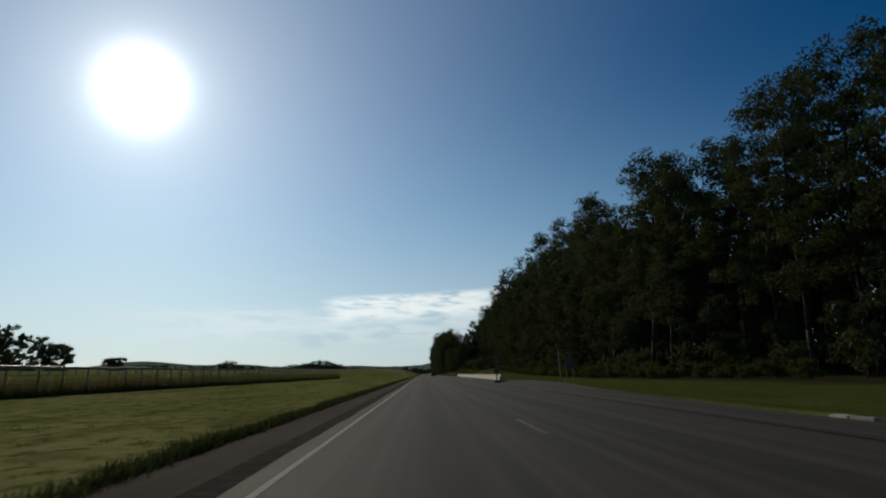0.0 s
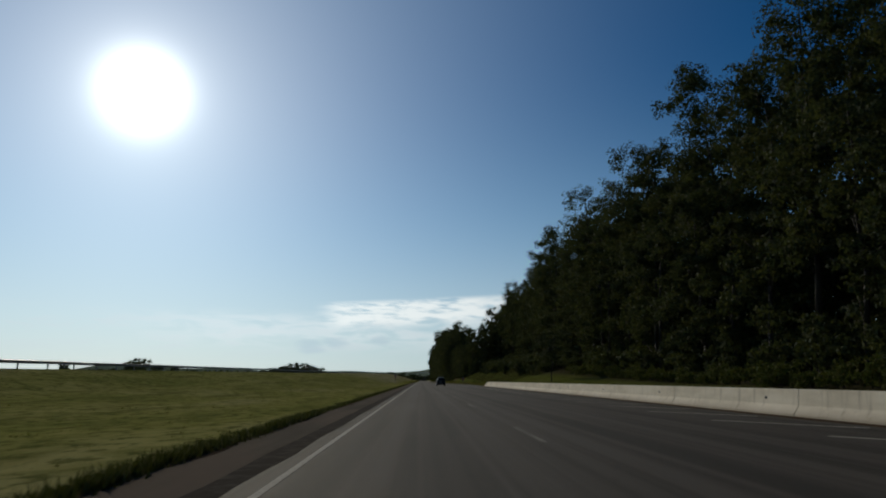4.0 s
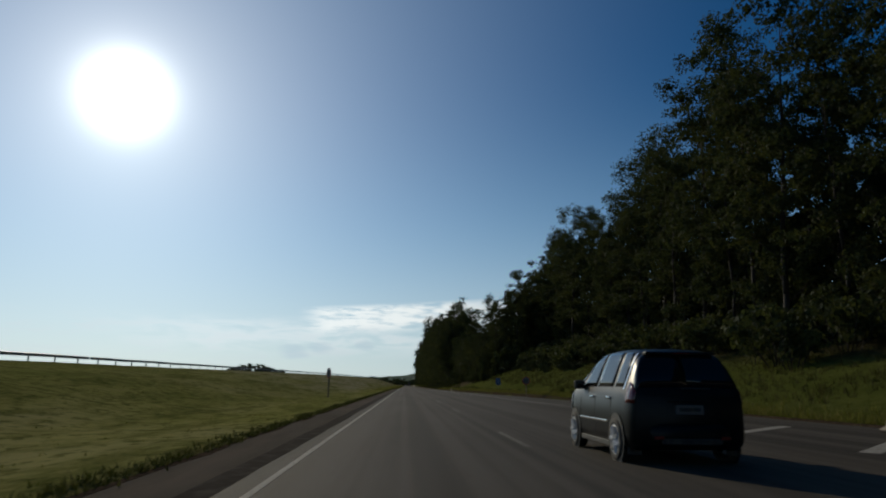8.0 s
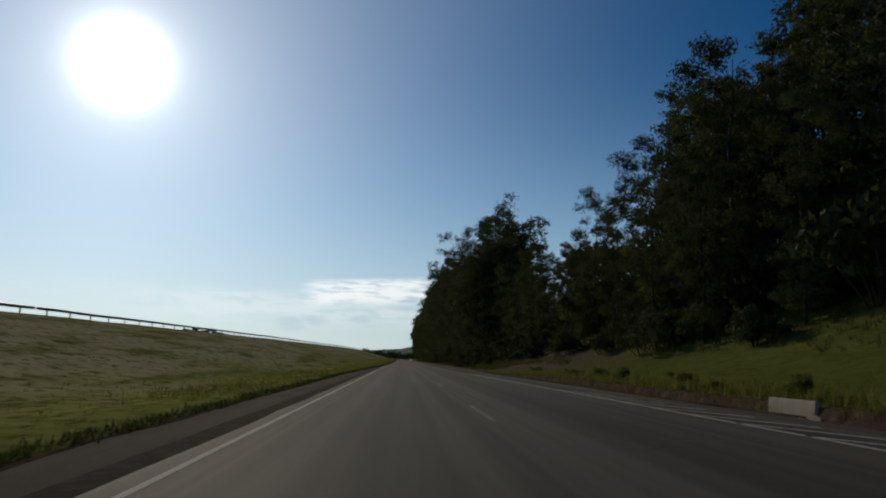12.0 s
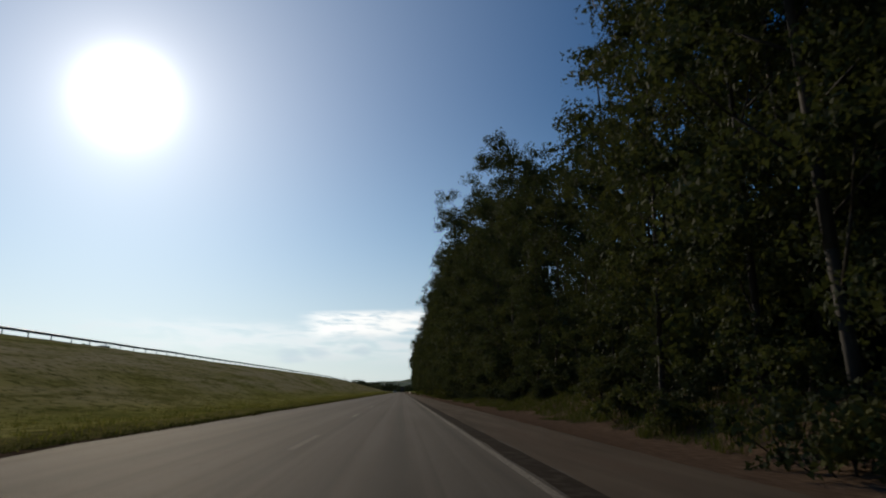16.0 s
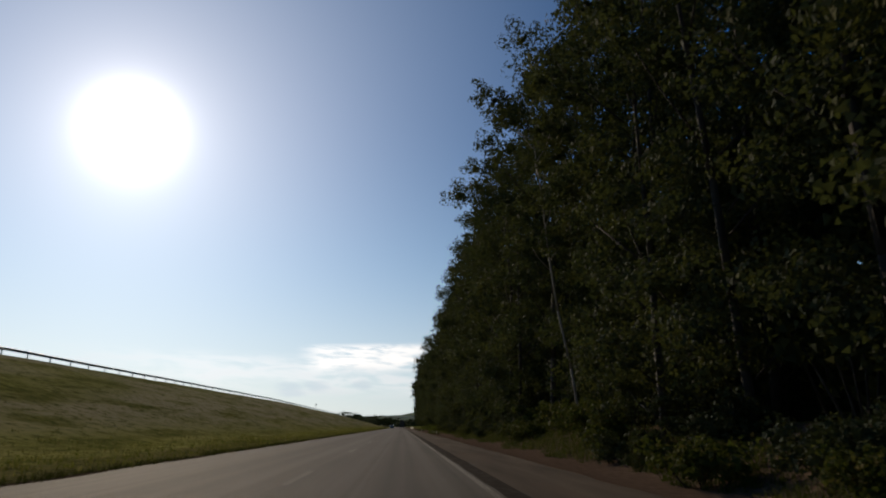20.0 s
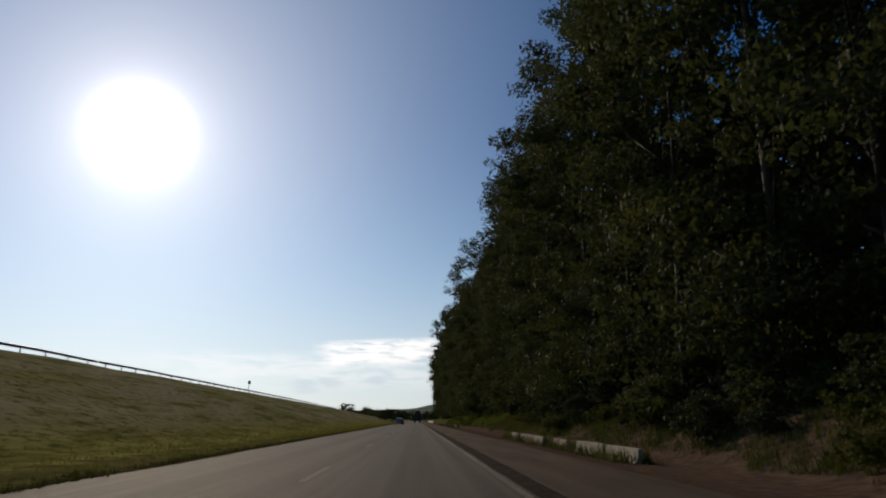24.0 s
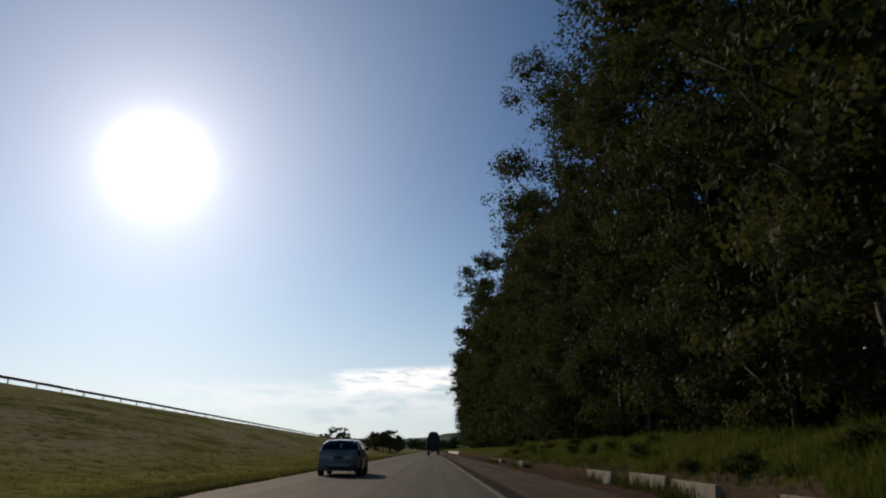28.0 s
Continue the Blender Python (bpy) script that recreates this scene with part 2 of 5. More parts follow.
def concrete(n, tone=1.0, brown=0.45):
    p = place(n)
    broad = noise_of(n, stretched(n, p, 0.5, 0.3, 1.2), 1.0, 6.0, 0.62)
    fine = noise_of(n, p, 22.0, 4.0, 0.7)
    xyz = n.add("ShaderNodeSeparateXYZ", {0: own(n)})
    runs = noise_of(n, stretched(n, p, 3.0, 3.0, 0.25), 1.0, 5.0)
    c = n.ramp(broad, [(0.3, (0.52 * tone, 0.45 * tone, 0.34 * tone)), (0.55, (0.68 * tone, 0.6 * tone, 0.47 * tone)), (0.75, (0.76 * tone, 0.68 * tone, 0.55 * tone))])
    c = n.mix(n.math("MULTIPLY", n.range(runs, 0.9 - 0.8 * brown, 0.74), brown), c, (0.2, 0.155, 0.11))
    splash = n.math("MULTIPLY", n.range(n.math("ADD", xyz.outputs[2], n.math("MULTIPLY", fine, 0.25)), 0.5, 0.1), 0.55)
    c = n.mix(splash, c, (0.2, 0.14, 0.09))
    c = n.mix(n.math("MULTIPLY", n.range(fine, 0.55, 0.75), 0.3), c, (0.2, 0.19, 0.17))
    return c, fine, 0.012


def leaf_colour(n):
    r = n.add("ShaderNodeNewGeometry").outputs["Random Per Island"]
    tree = n.add("ShaderNodeObjectInfo").outputs["Random"]
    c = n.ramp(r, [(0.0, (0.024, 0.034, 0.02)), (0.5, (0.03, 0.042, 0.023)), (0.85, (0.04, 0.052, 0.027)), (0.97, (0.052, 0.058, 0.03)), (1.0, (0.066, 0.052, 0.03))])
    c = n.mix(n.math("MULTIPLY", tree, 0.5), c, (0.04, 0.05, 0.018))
    # paler olive patches by noise, painted to look like sunlit boughs
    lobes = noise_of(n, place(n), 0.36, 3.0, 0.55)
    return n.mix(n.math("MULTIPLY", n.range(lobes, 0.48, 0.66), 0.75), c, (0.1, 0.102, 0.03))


def bark(n):
    p = own(n)
    peel = noise_of(n, stretched(n, p, 4.0, 4.0, 0.7), 1.0, 6.0, 0.65)
    return n.ramp(peel, [(0.3, (0.018, 0.014, 0.012)), (0.5, (0.032, 0.026, 0.021)), (0.75, (0.062, 0.052, 0.042))]), peel, 0.03


def leafy(name, rough=0.6, thin=0.12, build=None, gloss=0.05):
    m = bpy.data.materials.new(name)
    m.use_nodes = True
    m.node_tree.nodes.clear()
    n = Nodes(m.node_tree)
    c = (build or leaf_colour)(n)
    b = n.add("ShaderNodeBsdfPrincipled", {"Base Color": c, "Roughness": rough, "Specular IOR Level": gloss})
    through_leaf = n.add("ShaderNodeBsdfTranslucent", {"Color": n.mix(0.4, c, (0.11, 0.13, 0.02))})
    both = n.add("ShaderNodeMixShader", {0: thin, 1: b.outputs[0], 2: through_leaf.outputs[0]})
    n.add("ShaderNodeOutputMaterial", {"Surface": both.outputs[0]})
    return m


def blades(n):
    r = n.add("ShaderNodeNewGeometry").outputs["Random Per Island"]
    return n.ramp(r, [(0.0, (0.09, 0.1, 0.02)), (0.5, (0.15, 0.15, 0.03)), (0.85, (0.23, 0.2, 0.06)), (1.0, (0.3, 0.25, 0.1))])


def plain(c, grain=0.0, scale=12.0):
    """One colour with dust and scuffs of strength grain."""
    def build(n):
        dust = noise_of(n, own(n), scale, 5.0, 0.65)
        return n.mix(n.math("MULTIPLY", n.range(dust, 0.42, 0.75), grain), c, (0.2, 0.17, 0.13)), dust, 0.0005
    return build


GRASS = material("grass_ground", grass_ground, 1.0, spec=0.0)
ASPHALT = material("asphalt", asphalt, 0.8, spec=0.1)
SHOULDER = material("shoulder_asphalt", shoulder_asphalt(1.0), 1.0, spec=0.03)
OUTER_SHOULDER = material("dusty_outer_shoulder", shoulder_asphalt(1.45), 1.0, spec=0.03)
TAR = material("tar_joint", plain((0.036, 0.029, 0.023), 0.25, 3.0), 1.0, spec=0.01)
PAINT = material("worn_road_paint", worn_paint, 0.85, spec=0.08)


def faded_paint(n):
    p = place(n)
    chips = noise_of(n, p, 15.0, 6.0, 0.8)
    broad = noise_of(n, stretched(n, p, 1.0, 0.15, 1.0), 1.0, 4.0)
    c = n.mix(n.range(chips, 0.38, 0.62), (0.3, 0.27, 0.225), (0.1, 0.084, 0.066))
    return n.mix(n.math("MULTIPLY", n.range(broad, 0.4, 0.6), 0.5), c, (0.09, 0.075, 0.06)), chips, 0.002


FADED = material("faded_road_paint", faded_paint, 0.85, spec=0.08)


def newer_paint(n):
    chips = noise_of(n, place(n), 7.0, 6.0, 0.75)
    return n.mix(n.range(chips, 0.48, 0.66), (0.42, 0.39, 0.33), (0.12, 0.1, 0.08)), chips, 0.002


BRIGHT_PAINT = material("newer_road_paint", newer_paint, 0.8, spec=0.15)
CONCRETE = material("stained_concrete", concrete, 0.85, spec=0.3)
OLD_CONCRETE = material("old_weathered_concrete", lambda n: concrete(n, 0.56, 0.6), 0.95, spec=0.1)
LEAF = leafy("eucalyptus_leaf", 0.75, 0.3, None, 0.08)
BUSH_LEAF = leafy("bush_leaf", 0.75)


def weed_colour(n):
    r = n.add("ShaderNodeNewGeometry").outputs["Random Per Island"]
    return n.ramp(r, [(0.0, (0.035, 0.05, 0.01)), (0.5, (0.06, 0.075, 0.014)), (0.85, (0.1, 0.1, 0.025)), (1.0, (0.16, 0.12, 0.05))])


def lush_colour(n):
    r = n.add("ShaderNodeNewGeometry").outputs["Random Per Island"]
    return n.ramp(r, [(0.0, (0.06, 0.088, 0.016)), (0.5, (0.115, 0.15, 0.024)), (0.85, (0.17, 0.2, 0.036)), (1.0, (0.25, 0.23, 0.08))])


LUSH = leafy("lush_weed", 0.7, 0.4, lush_colour)
WEED = leafy("roadside_weed", 0.7, 0.3, weed_colour)


def scrub_colour(n):
    r = n.add("ShaderNodeNewGeometry").outputs["Random Per Island"]
    return n.ramp(r, [(0.0, (0.035, 0.04, 0.012)), (0.5, (0.065, 0.06, 0.02)), (0.85, (0.1, 0.08, 0.034)), (1.0, (0.15, 0.11, 0.055))])


SCRUB = leafy("brown_scrub", 0.85, 0.25, scrub_colour)
BARK = material("peeling_bark", bark, 0.8, spec=0.25)
BLADE = leafy("grass_blade", 0.8, 0.5, blades)


def green_blades(n):
    r = n.add("ShaderNodeNewGeometry").outputs["Random Per Island"]
    # greens darkened to imitate the shadow band along the left verge
    return n.ramp(r, [(0.0, (0.045, 0.052, 0.013)), (0.5, (0.08, 0.086, 0.02)), (0.85, (0.13, 0.12, 0.04)), (1.0, (0.2, 0.17, 0.08))])


def dry_stalks(n):
    r = n.add("ShaderNodeNewGeometry").outputs["Random Per Island"]
    return n.ramp(r, [(0.0, (0.1, 0.085, 0.035)), (0.5, (0.16, 0.13, 0.055)), (0.85, (0.22, 0.17, 0.085)), (1.0, (0.3, 0.22, 0.12))])


STALK = leafy("dry_grass_stalk", 0.85, 0.4, dry_stalks)
# distance haze put into the leaf colour of the trees on the plain
def hazed_leaves(n):
    r = n.add("ShaderNodeNewGeometry").outputs["Random Per Island"]
    return n.ramp(r, [(0.0, (0.06, 0.075, 0.045)), (0.5, (0.1, 0.115, 0.07)), (1.0, (0.16, 0.165, 0.1))])


HAZED_LEAF = leafy("hazed_grey_leaf", 0.7, 0.5, hazed_leaves)
GREEN_BLADE = leafy("green_grass_blade", 0.8, 0.2, green_blades)
ZINC = material("galvanised_steel", plain((0.27, 0.275, 0.28), 0.5), 0.55, 0.6)
WOOD = material("grey_post_wood", plain((0.2, 0.16, 0.12), 0.5), 0.85)
DARK_PAINT = material("dark_car_paint", plain((0.004, 0.0065, 0.0075), 0.012), 0.32, 0.0, 0.16)
WHITE_PAINT = material("white_car_paint", plain((0.25, 0.245, 0.245), 0.15), 0.3, 0.0, coat=0.7)
GLASS = material("tinted_glass", plain((0.006, 0.007, 0.008), 0.02), 0.05, 0.0, 0.35)
RUBBER = material("tyre_rubber", plain((0.02, 0.02, 0.02), 0.4), 0.85)
BLACK = material("black_plastic", plain((0.018, 0.018, 0.018), 0.25), 0.6)
ALLOY = material("alloy_rim", plain((0.6, 0.6, 0.61), 0.15), 0.35, 0.3)
CHROME = material("chrome", plain((0.75, 0.75, 0.76), 0.05), 0.08, 1.0)
RED_LAMP = material("red_lens", plain((0.12, 0.006, 0.006), 0.05), 0.12, 0.0, 0.7)
CLEAR_LAMP = material("clear_lens", plain((0.6, 0.6, 0.6), 0.05), 0.1, 0.0, 0.7)
PLATE = material("plate_grey", plain((0.09, 0.09, 0.095), 0.15), 0.5)
YELLOW = material("yellow_sheet", plain((0.26, 0.14, 0.015), 0.3), 0.6)
SIGN_BLACK = material("sign_black", plain((0.012, 0.012, 0.012), 0.2), 0.5)
SIGN_BACK = material("bare_sign_metal", plain((0.09, 0.09, 0.09), 0.5), 0.55, 0.5)
SIGN_BLUE = material("blue_sheet", plain((0.02, 0.09, 0.32), 0.2), 0.45)
SIGN_WHITE = material("white_sheet", plain((0.7, 0.7, 0.68), 0.25), 0.5)
SIGN_DULL = material("dull_grey_sheet", plain((0.16, 0.15, 0.14), 0.5), 0.6)
SIGN_RED = material("red_sheet", plain((0.45, 0.02, 0.02), 0.2), 0.5)
TARP = material("truck_tarpaulin", plain((0.03, 0.032, 0.035), 0.4), 0.7)

# ---- mesh helpers ----


def mesh_of(name, verts, faces, mat, smooth=False):
    me = bpy.data.meshes.new(name)
    me.from_pydata([tuple(v) for v in verts], [], [tuple(f) for f in faces])
    me.materials.append(mat)
    if smooth:
        me.polygons.foreach_set("use_smooth", [True] * len(me.polygons))
    me.update()
    return me


def part(name, bm, mat, parent, label="", smooth=False):
    """Links a bmesh as one mesh object under a thing or a part."""
    me = bpy.data.meshes.new(name)
    bm.normal_update()
    bm.to_mesh(me)
    bm.free()
    me.materials.append(mat)
    if smooth:
        me.polygons.foreach_set("use_smooth", [True] * len(me.polygons))
    ob = new(name, me)
    ob.parent = parent
    if label:
        tagged(ob, label)
    return ob


def box(size, at=(0, 0, 0), bevel=0.0, turn=None, into=None):
    bm = into or bmesh.new()
    m = Matrix.Translation(at) @ (turn.to_4x4() if turn else Matrix()) @ Matrix.Diagonal((*size, 1))
    got = bmesh.ops.create_cube(bm, size=1, matrix=m)
    if bevel:
        es = {e for v in got["verts"] for e in v.link_edges}
        bmesh.ops.bevel(bm, geom=list(es), offset=bevel, segments=2, affect="EDGES", profile=0.6)
    return bm


def rod(a, b, r0, r1=None, seg=10, into=None):
    """A round bar from a to b."""
    bm = into or bmesh.new()
    a, b = Vector(a), Vector(b)
    q = (b - a).to_track_quat("Z", "Y").to_matrix().to_4x4()
    bmesh.ops.create_cone(bm, cap_ends=True, segments=seg, radius1=r0, radius2=r0 if r1 is None else r1, depth=(b - a).length,
                          matrix=Matrix.Translation((a + b) / 2) @ q)
    return bm


def loft(rings, cap=True, into=None, closed=True):
    """Skin over rings of points of equal number."""
    bm = into or bmesh.new()
    vs = [[bm.verts.new(p) for p in ring] for ring in rings]
    for r0, r1 in zip(vs, vs[1:]):
        k = len(r0)
        for i in range(k if closed else k - 1):
            bm.faces.new((r0[i], r0[(i + 1) % k], r1[(i + 1) % k], r1[i]))
    if cap:
        bm.faces.new(vs[0][::-1])
        bm.faces.new(vs[-1])
    bmesh.ops.recalc_face_normals(bm, faces=bm.faces[:])
    return bm


def thing(name, m=None, label="", category="", group="", kind=""):
    ob = new(name)
    ob.empty_display_size = 0.2
    if m is not None:
        ob.matrix_world = m
    return tagged(ob, label, category, group, kind)


# ---- the lie of the land ----
CREST_X = -28.0
CREST = ([-400, 0, 144, 200, 304, 400, 535, 695, 823, 951, 1250, 1700], [0.8, 0.8, 1.18, 1.62, 2.4, 3.3, 4.5, 5.55, 6.15, 5.65, 3.0, 1.5])
EDGE = ([-400, 20, 50, 80, 112, 130, 160, 300, 338, 367, 400, 440, 3000], [10.4, 10.4, 13.0, 17.0, 19.0, 14.2, 13.9, 13.9, 12.4, 10.6, 9.4, 8.5, 8.4])
BANK = ([-400, 150, 210, 260, 310, 375, 410, 450, 490, 3000], [0.5, 0.7, 1.5, 3.2, 4.5, 6.0, 7.0, 6.0, 1.6, 1.6])
FOOT = ([-400, 430, 490, 3000], [33.0, 31.0, 15.5, 15.5])


def left_edge(y):
    """Where the grass begins: beyond the paved shoulder at first, close to the lane later on."""
    return float(np.interp(y, [430, 500], [-3.1, -1.62]))


def ease(v):
    v = min(max(v, 0.0), 1.0)
    return v * v * (3 - 2 * v)


def right_edge(y):
    return float(np.interp(y, *EDGE))


def cut_height(y):
    """Height of the earth step beside the pavement where the bank was cut back."""
    return 0.3 * ease((y - 296) / 30) * (1 - ease((y - 424) / 22))


def land(x, y):
    """Height of the ground."""
    rough = 0.05 * noise.noise((x * 0.6, y * 0.6, 0)) + 0.12 * noise.noise((x * 0.12, y * 0.12, 5))
    left = left_edge(y)
    if x < left:
        c = float(np.interp(y, *CREST))
        f = (left - x) / (left - CREST_X)
        dip = 0.5 * ease((y - 120) / 150) * ease((left - x) / 5.0) * (1 - ease((left - x - 5) / 9.0))
        if f < 1:
            level = 1 - ease((y - 150) / 90)
            z = c * (1 - level) * (0.5 * f + 0.5 * ease(f)) + level * (c * ease((f - 0.62) / 0.38) - 0.08 * ease(f * 3)) - dip
        else:
            z = c - 0.3 * ease((f - 1) * 2)
        return z + rough * min(1, (left - x) / 2.0) * (1 if f < 1 else 0.4)
    e = right_edge(y)
    if x > e:
        foot, b = float(np.interp(y, *FOOT)), float(np.interp(y, *BANK))
        f = (x - e) / max(foot - e, 1.0)
        dip = 0.3 * ease((y - 430) / 60) * ease((x - e) / 2.5) * (1 - ease((x - e - 4.4) / 2.2))
        rise = 6.0 * ease((x - foot - 6) / 40)
        late = ease((y - 440) / 50)
        b *= (1 - late) * ease(f * 0.92) + late * ease((x - e - 4.2) / max(foot - e - 2.0, 1.0))
        return b - dip + rise + rough * min(1, (x - e) / 1.5) + cut_height(y) * ease((x - e) / 0.4) * (1 - ease((x - e - 1.5) / 3.0))
    return -0.12


def make_ground():
    xs = [-2600, -1200, -600, -300, -160, -100, -70, -50, -40, -34, -31, -29, -28, -27, -26, -24, -22, -20, -18, -16, -14, -12, -10, -8.5, -7, -6, -5.2, -4.4, -3.7, -3.15,
          -2.9, -2.6, -2.3, -2.0, -1.75, -1.5, 0, 5, 7.5, 8.2, 8.7, 9.2, 9.8, 10.4, 11.1, 11.8, 12.6, 13.5, 14.3, 15, 15.7, 16.4, 17.2, 18, 19, 20, 21.5, 23, 24.5, 26, 28, 31, 36, 45, 60, 90, 160, 300, 700, 1500, 2600]
    ys = [-700, -300, -120] + [i * 4.0 for i in range(-15, 300)] + [1230, 1300, 1400, 1550, 1800, 2200, 2800, 3600]
    verts = [(x, y, land(x, y)) for y in ys for x in xs]
    k = len(xs)
    faces = [(j * k + i, j * k + i + 1, (j + 1) * k + i + 1, (j + 1) * k + i) for j in range(len(ys) - 1) for i in range(k - 1)]
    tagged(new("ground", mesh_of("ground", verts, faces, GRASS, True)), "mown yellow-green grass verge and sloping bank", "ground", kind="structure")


def strip(name, xa, xb, ya, yb, z, mat, label, category, step=6.0, wobble=0.0):
    """A long sheet with a slightly broken outer edge; xa, xb: numbers or functions of y."""
    n = max(1, int((yb - ya) / step))
    verts, faces = [], []
    for i in range(n + 1):
        y = ya + (yb - ya) * i / n
        a, b = (f(y) if callable(f) else f for f in (xa, xb))
        a += wobble * noise.noise((a, y * 0.35, 1))
        b += wobble * noise.noise((b, y * 0.35, 2))
        verts += [(a, y, z), (b, y, z), (a, y, z - 0.25), (b, y, z - 0.25)]
    for i in range(n):
        p, q = 4 * i, 4 * i + 4
        faces += [(p, p + 1, q + 1, q), (p + 2, p, q, q + 2), (p + 1, p + 3, q + 3, q + 1)]
    return tagged(new(name, mesh_of(name, verts, faces, mat)), label, category, kind="structure")


make_ground()
ROAD_END = 2400
INNER = lambda y: max(-1.8, left_edge(y) - 0.05) if y > 440 else -1.8
strip("road", INNER, lambda y: right_edge(y) - 0.15, -120, 1200, 0.0, ASPHALT, "worn grey asphalt of a two-lane carriageway", "road", 3.0)
strip("road", -1.7, 8.3, 1200, ROAD_END, 0.0, ASPHALT, "distant straight grey asphalt carriageway", "road", 100.0)
strip("pavement", lambda y: left_edge(y) - 0.05, lambda y: INNER(y) + 0.02, -120, 490, -0.02, SHOULDER, "narrow brownish paved shoulder beside the grass", "shoulder", 2.0, 0.16)

strip("pavement_joint", lambda y: max(-2.12, left_edge(y) + 0.05), -1.78, -120, 470, 0.003, TAR, "dark tarred joint between lane and shoulder", "joint", 1.5, 0.07)
strip("pavement_joint", 5.93, 6.36, 440, 1150, 0.003, TAR, "dark tarred joint along the outer edge line", "joint", 1.5, 0.06)
strip("pavement", 6.34, lambda y: right_edge(y) + 0.3, 440, 1150, 0.002, OUTER_SHOULDER, "brownish paved outer shoulder strewn with grit", "shoulder", 2.0, 0.2)

EARTH_AND_SHADE = material("earth_and_shade", lambda n: n.ramp(noise_of(n, place(n), 3.0, 6.0), [(0.3, (0.045, 0.033, 0.022)), (0.55, (0.085, 0.06, 0.04)), (0.8, (0.14, 0.1, 0.065))]), 1.0, spec=0.0)
strip("verge_edge", lambda y: right_edge(y) - 0.2, lambda y: right_edge(y) + 0.45, 268, 452, 0.06, EARTH_AND_SHADE, "crumbling brown earth edge between asphalt and grass", "earth", 0.8, 0.22)

# dark strips standing in for the shade under the overhanging grass
strip("verge_edge", lambda y: left_edge(y) - 0.3, lambda y: left_edge(y) + 0.1, -120, 468, -0.015, EARTH_AND_SHADE, "dark strip of earth colour for the shade under the verge grass", "earth", 0.9, 0.2)
strip("verge_edge", lambda y: left_edge(y) - 0.3, lambda y: left_edge(y) + 0.1, 468, 1150, 0.006, EARTH_AND_SHADE, "dark strip of earth colour for the shade under the verge grass", "earth", 0.9, 0.2)


def earth_cut():
    """The crumbling brown step of earth under the grass."""
    verts, faces = [], []
    ys = [296 + 0.4 * i for i in range(376)]
    for y in ys:
        e, h = right_edge(y), cut_height(y)
        for dx, f in ((-0.14, -0.3), (-0.05, 0.35), (0.04, 0.92), (0.3, 1.04), (0.8, 0.9)):
            rag = noise.noise((dx * 3, y * 1.3, 8)) + 0.6 * noise.noise((dx * 5, y * 4.1, 3))
            verts.append((e + dx + 0.07 * rag, y, h * f * (1 + 0.22 * rag) - 0.01))
    for j in range(len(ys) - 1):
        faces += [(j * 5 + i, j * 5 + i + 1, j * 5 + i + 6, j * 5 + i + 5) for i in range(4)]
    tagged(new("verge_edge", mesh_of("verge_edge", verts, faces, EARTH_AND_SHADE)), "low crumbling cut of brown earth under the grass bank", "earth", kind="structure")


earth_cut()

# ---- road markings ----
LANE_X, RIGHT_X = 2.22, 5.8


def line_strip(points, w=0.12, mat=None):
    """A painted line through points (x, y), 4 mm proud of the asphalt."""
    verts, faces = [], []
    for (xa, ya), (xb, yb) in zip(points, points[1:]):
        n = max(1, int(math.hypot(xb - xa, yb - ya) / 8))
        d = Vector((yb - ya, xa - xb)).normalized() * w / 2
        for i in range(n + 1):
            x, y = xa + (xb - xa) * i / n, ya + (yb - ya) * i / n
            verts += [(x - d.x, y - d.y, 0.004), (x + d.x, y + d.y, 0.004)]
            if i:
                k = len(verts)
                faces.append((k - 4, k - 3, k - 1, k - 2))
    me = mesh_of("road_marking", verts, faces, mat or PAINT)
    return tagged(new("road_marking", me), "worn white painted line on the asphalt", "road marking", "road lines", "structure")


line_strip([(-1.47, -100), (-1.47, 470)], 0.085)
line_strip([(RIGHT_X, 450), (RIGHT_X, 1150)], 0.13, FADED)
line_strip([(7.0, 43), (8.5, 57), (9.2, 68), (9.4, 84)], 0.15, FADED)
line_strip([(12.0, 66), (11.2, 86)], 0.14, FADED)
strip("pavement_joint", lambda y: 7.2 + 0.012 * y, lambda y: 7.36 + 0.012 * y, -40, 62, 0.003, TAR, "dark tarred seam between the lane and the branching road", "joint", 1.5, 0.05)
OUTER = [(9.4, 286), (8.7, 330), (7.7, 363), (7.3, 385), (6.9, 405), (RIGHT_X, 450)]
line_strip(OUTER, 0.15, BRIGHT_PAINT)
for k in range(-4, 74):
    line_strip([(LANE_X, 12.7 + k * 16.0), (LANE_X, 16.7 + k * 16.0)], 0.12, FADED)
# slanted bars of the painted islands
for k in range(7):
    y0 = 38 + k * 6
    line_strip([(7.6 + 0.25 * k, y0 + 8), (9.4 + 0.32 * k, y0 + 11.5)], 0.25, FADED)
for k in range(23):  # faded bars all along the barrier
    y0 = 116 + k * 6
    line_strip([(8.7, y0 + 3), (11.5, y0)], 0.24)
for k in range(6):
    y0 = 258 + k * 5
    line_strip([(8.0, y0), (11.2, y0 + 3.5)], 0.35, BRIGHT_PAINT)
for k in range(22):
    y0 = 360 + k * 2.3
    line_strip([(float(np.interp(y0 + 3, [p[1] for p in OUTER], [p[0] for p in OUTER])), y0 + 3), (9.7 - 0.085 * k, y0)], 0.16, BRIGHT_PAINT)


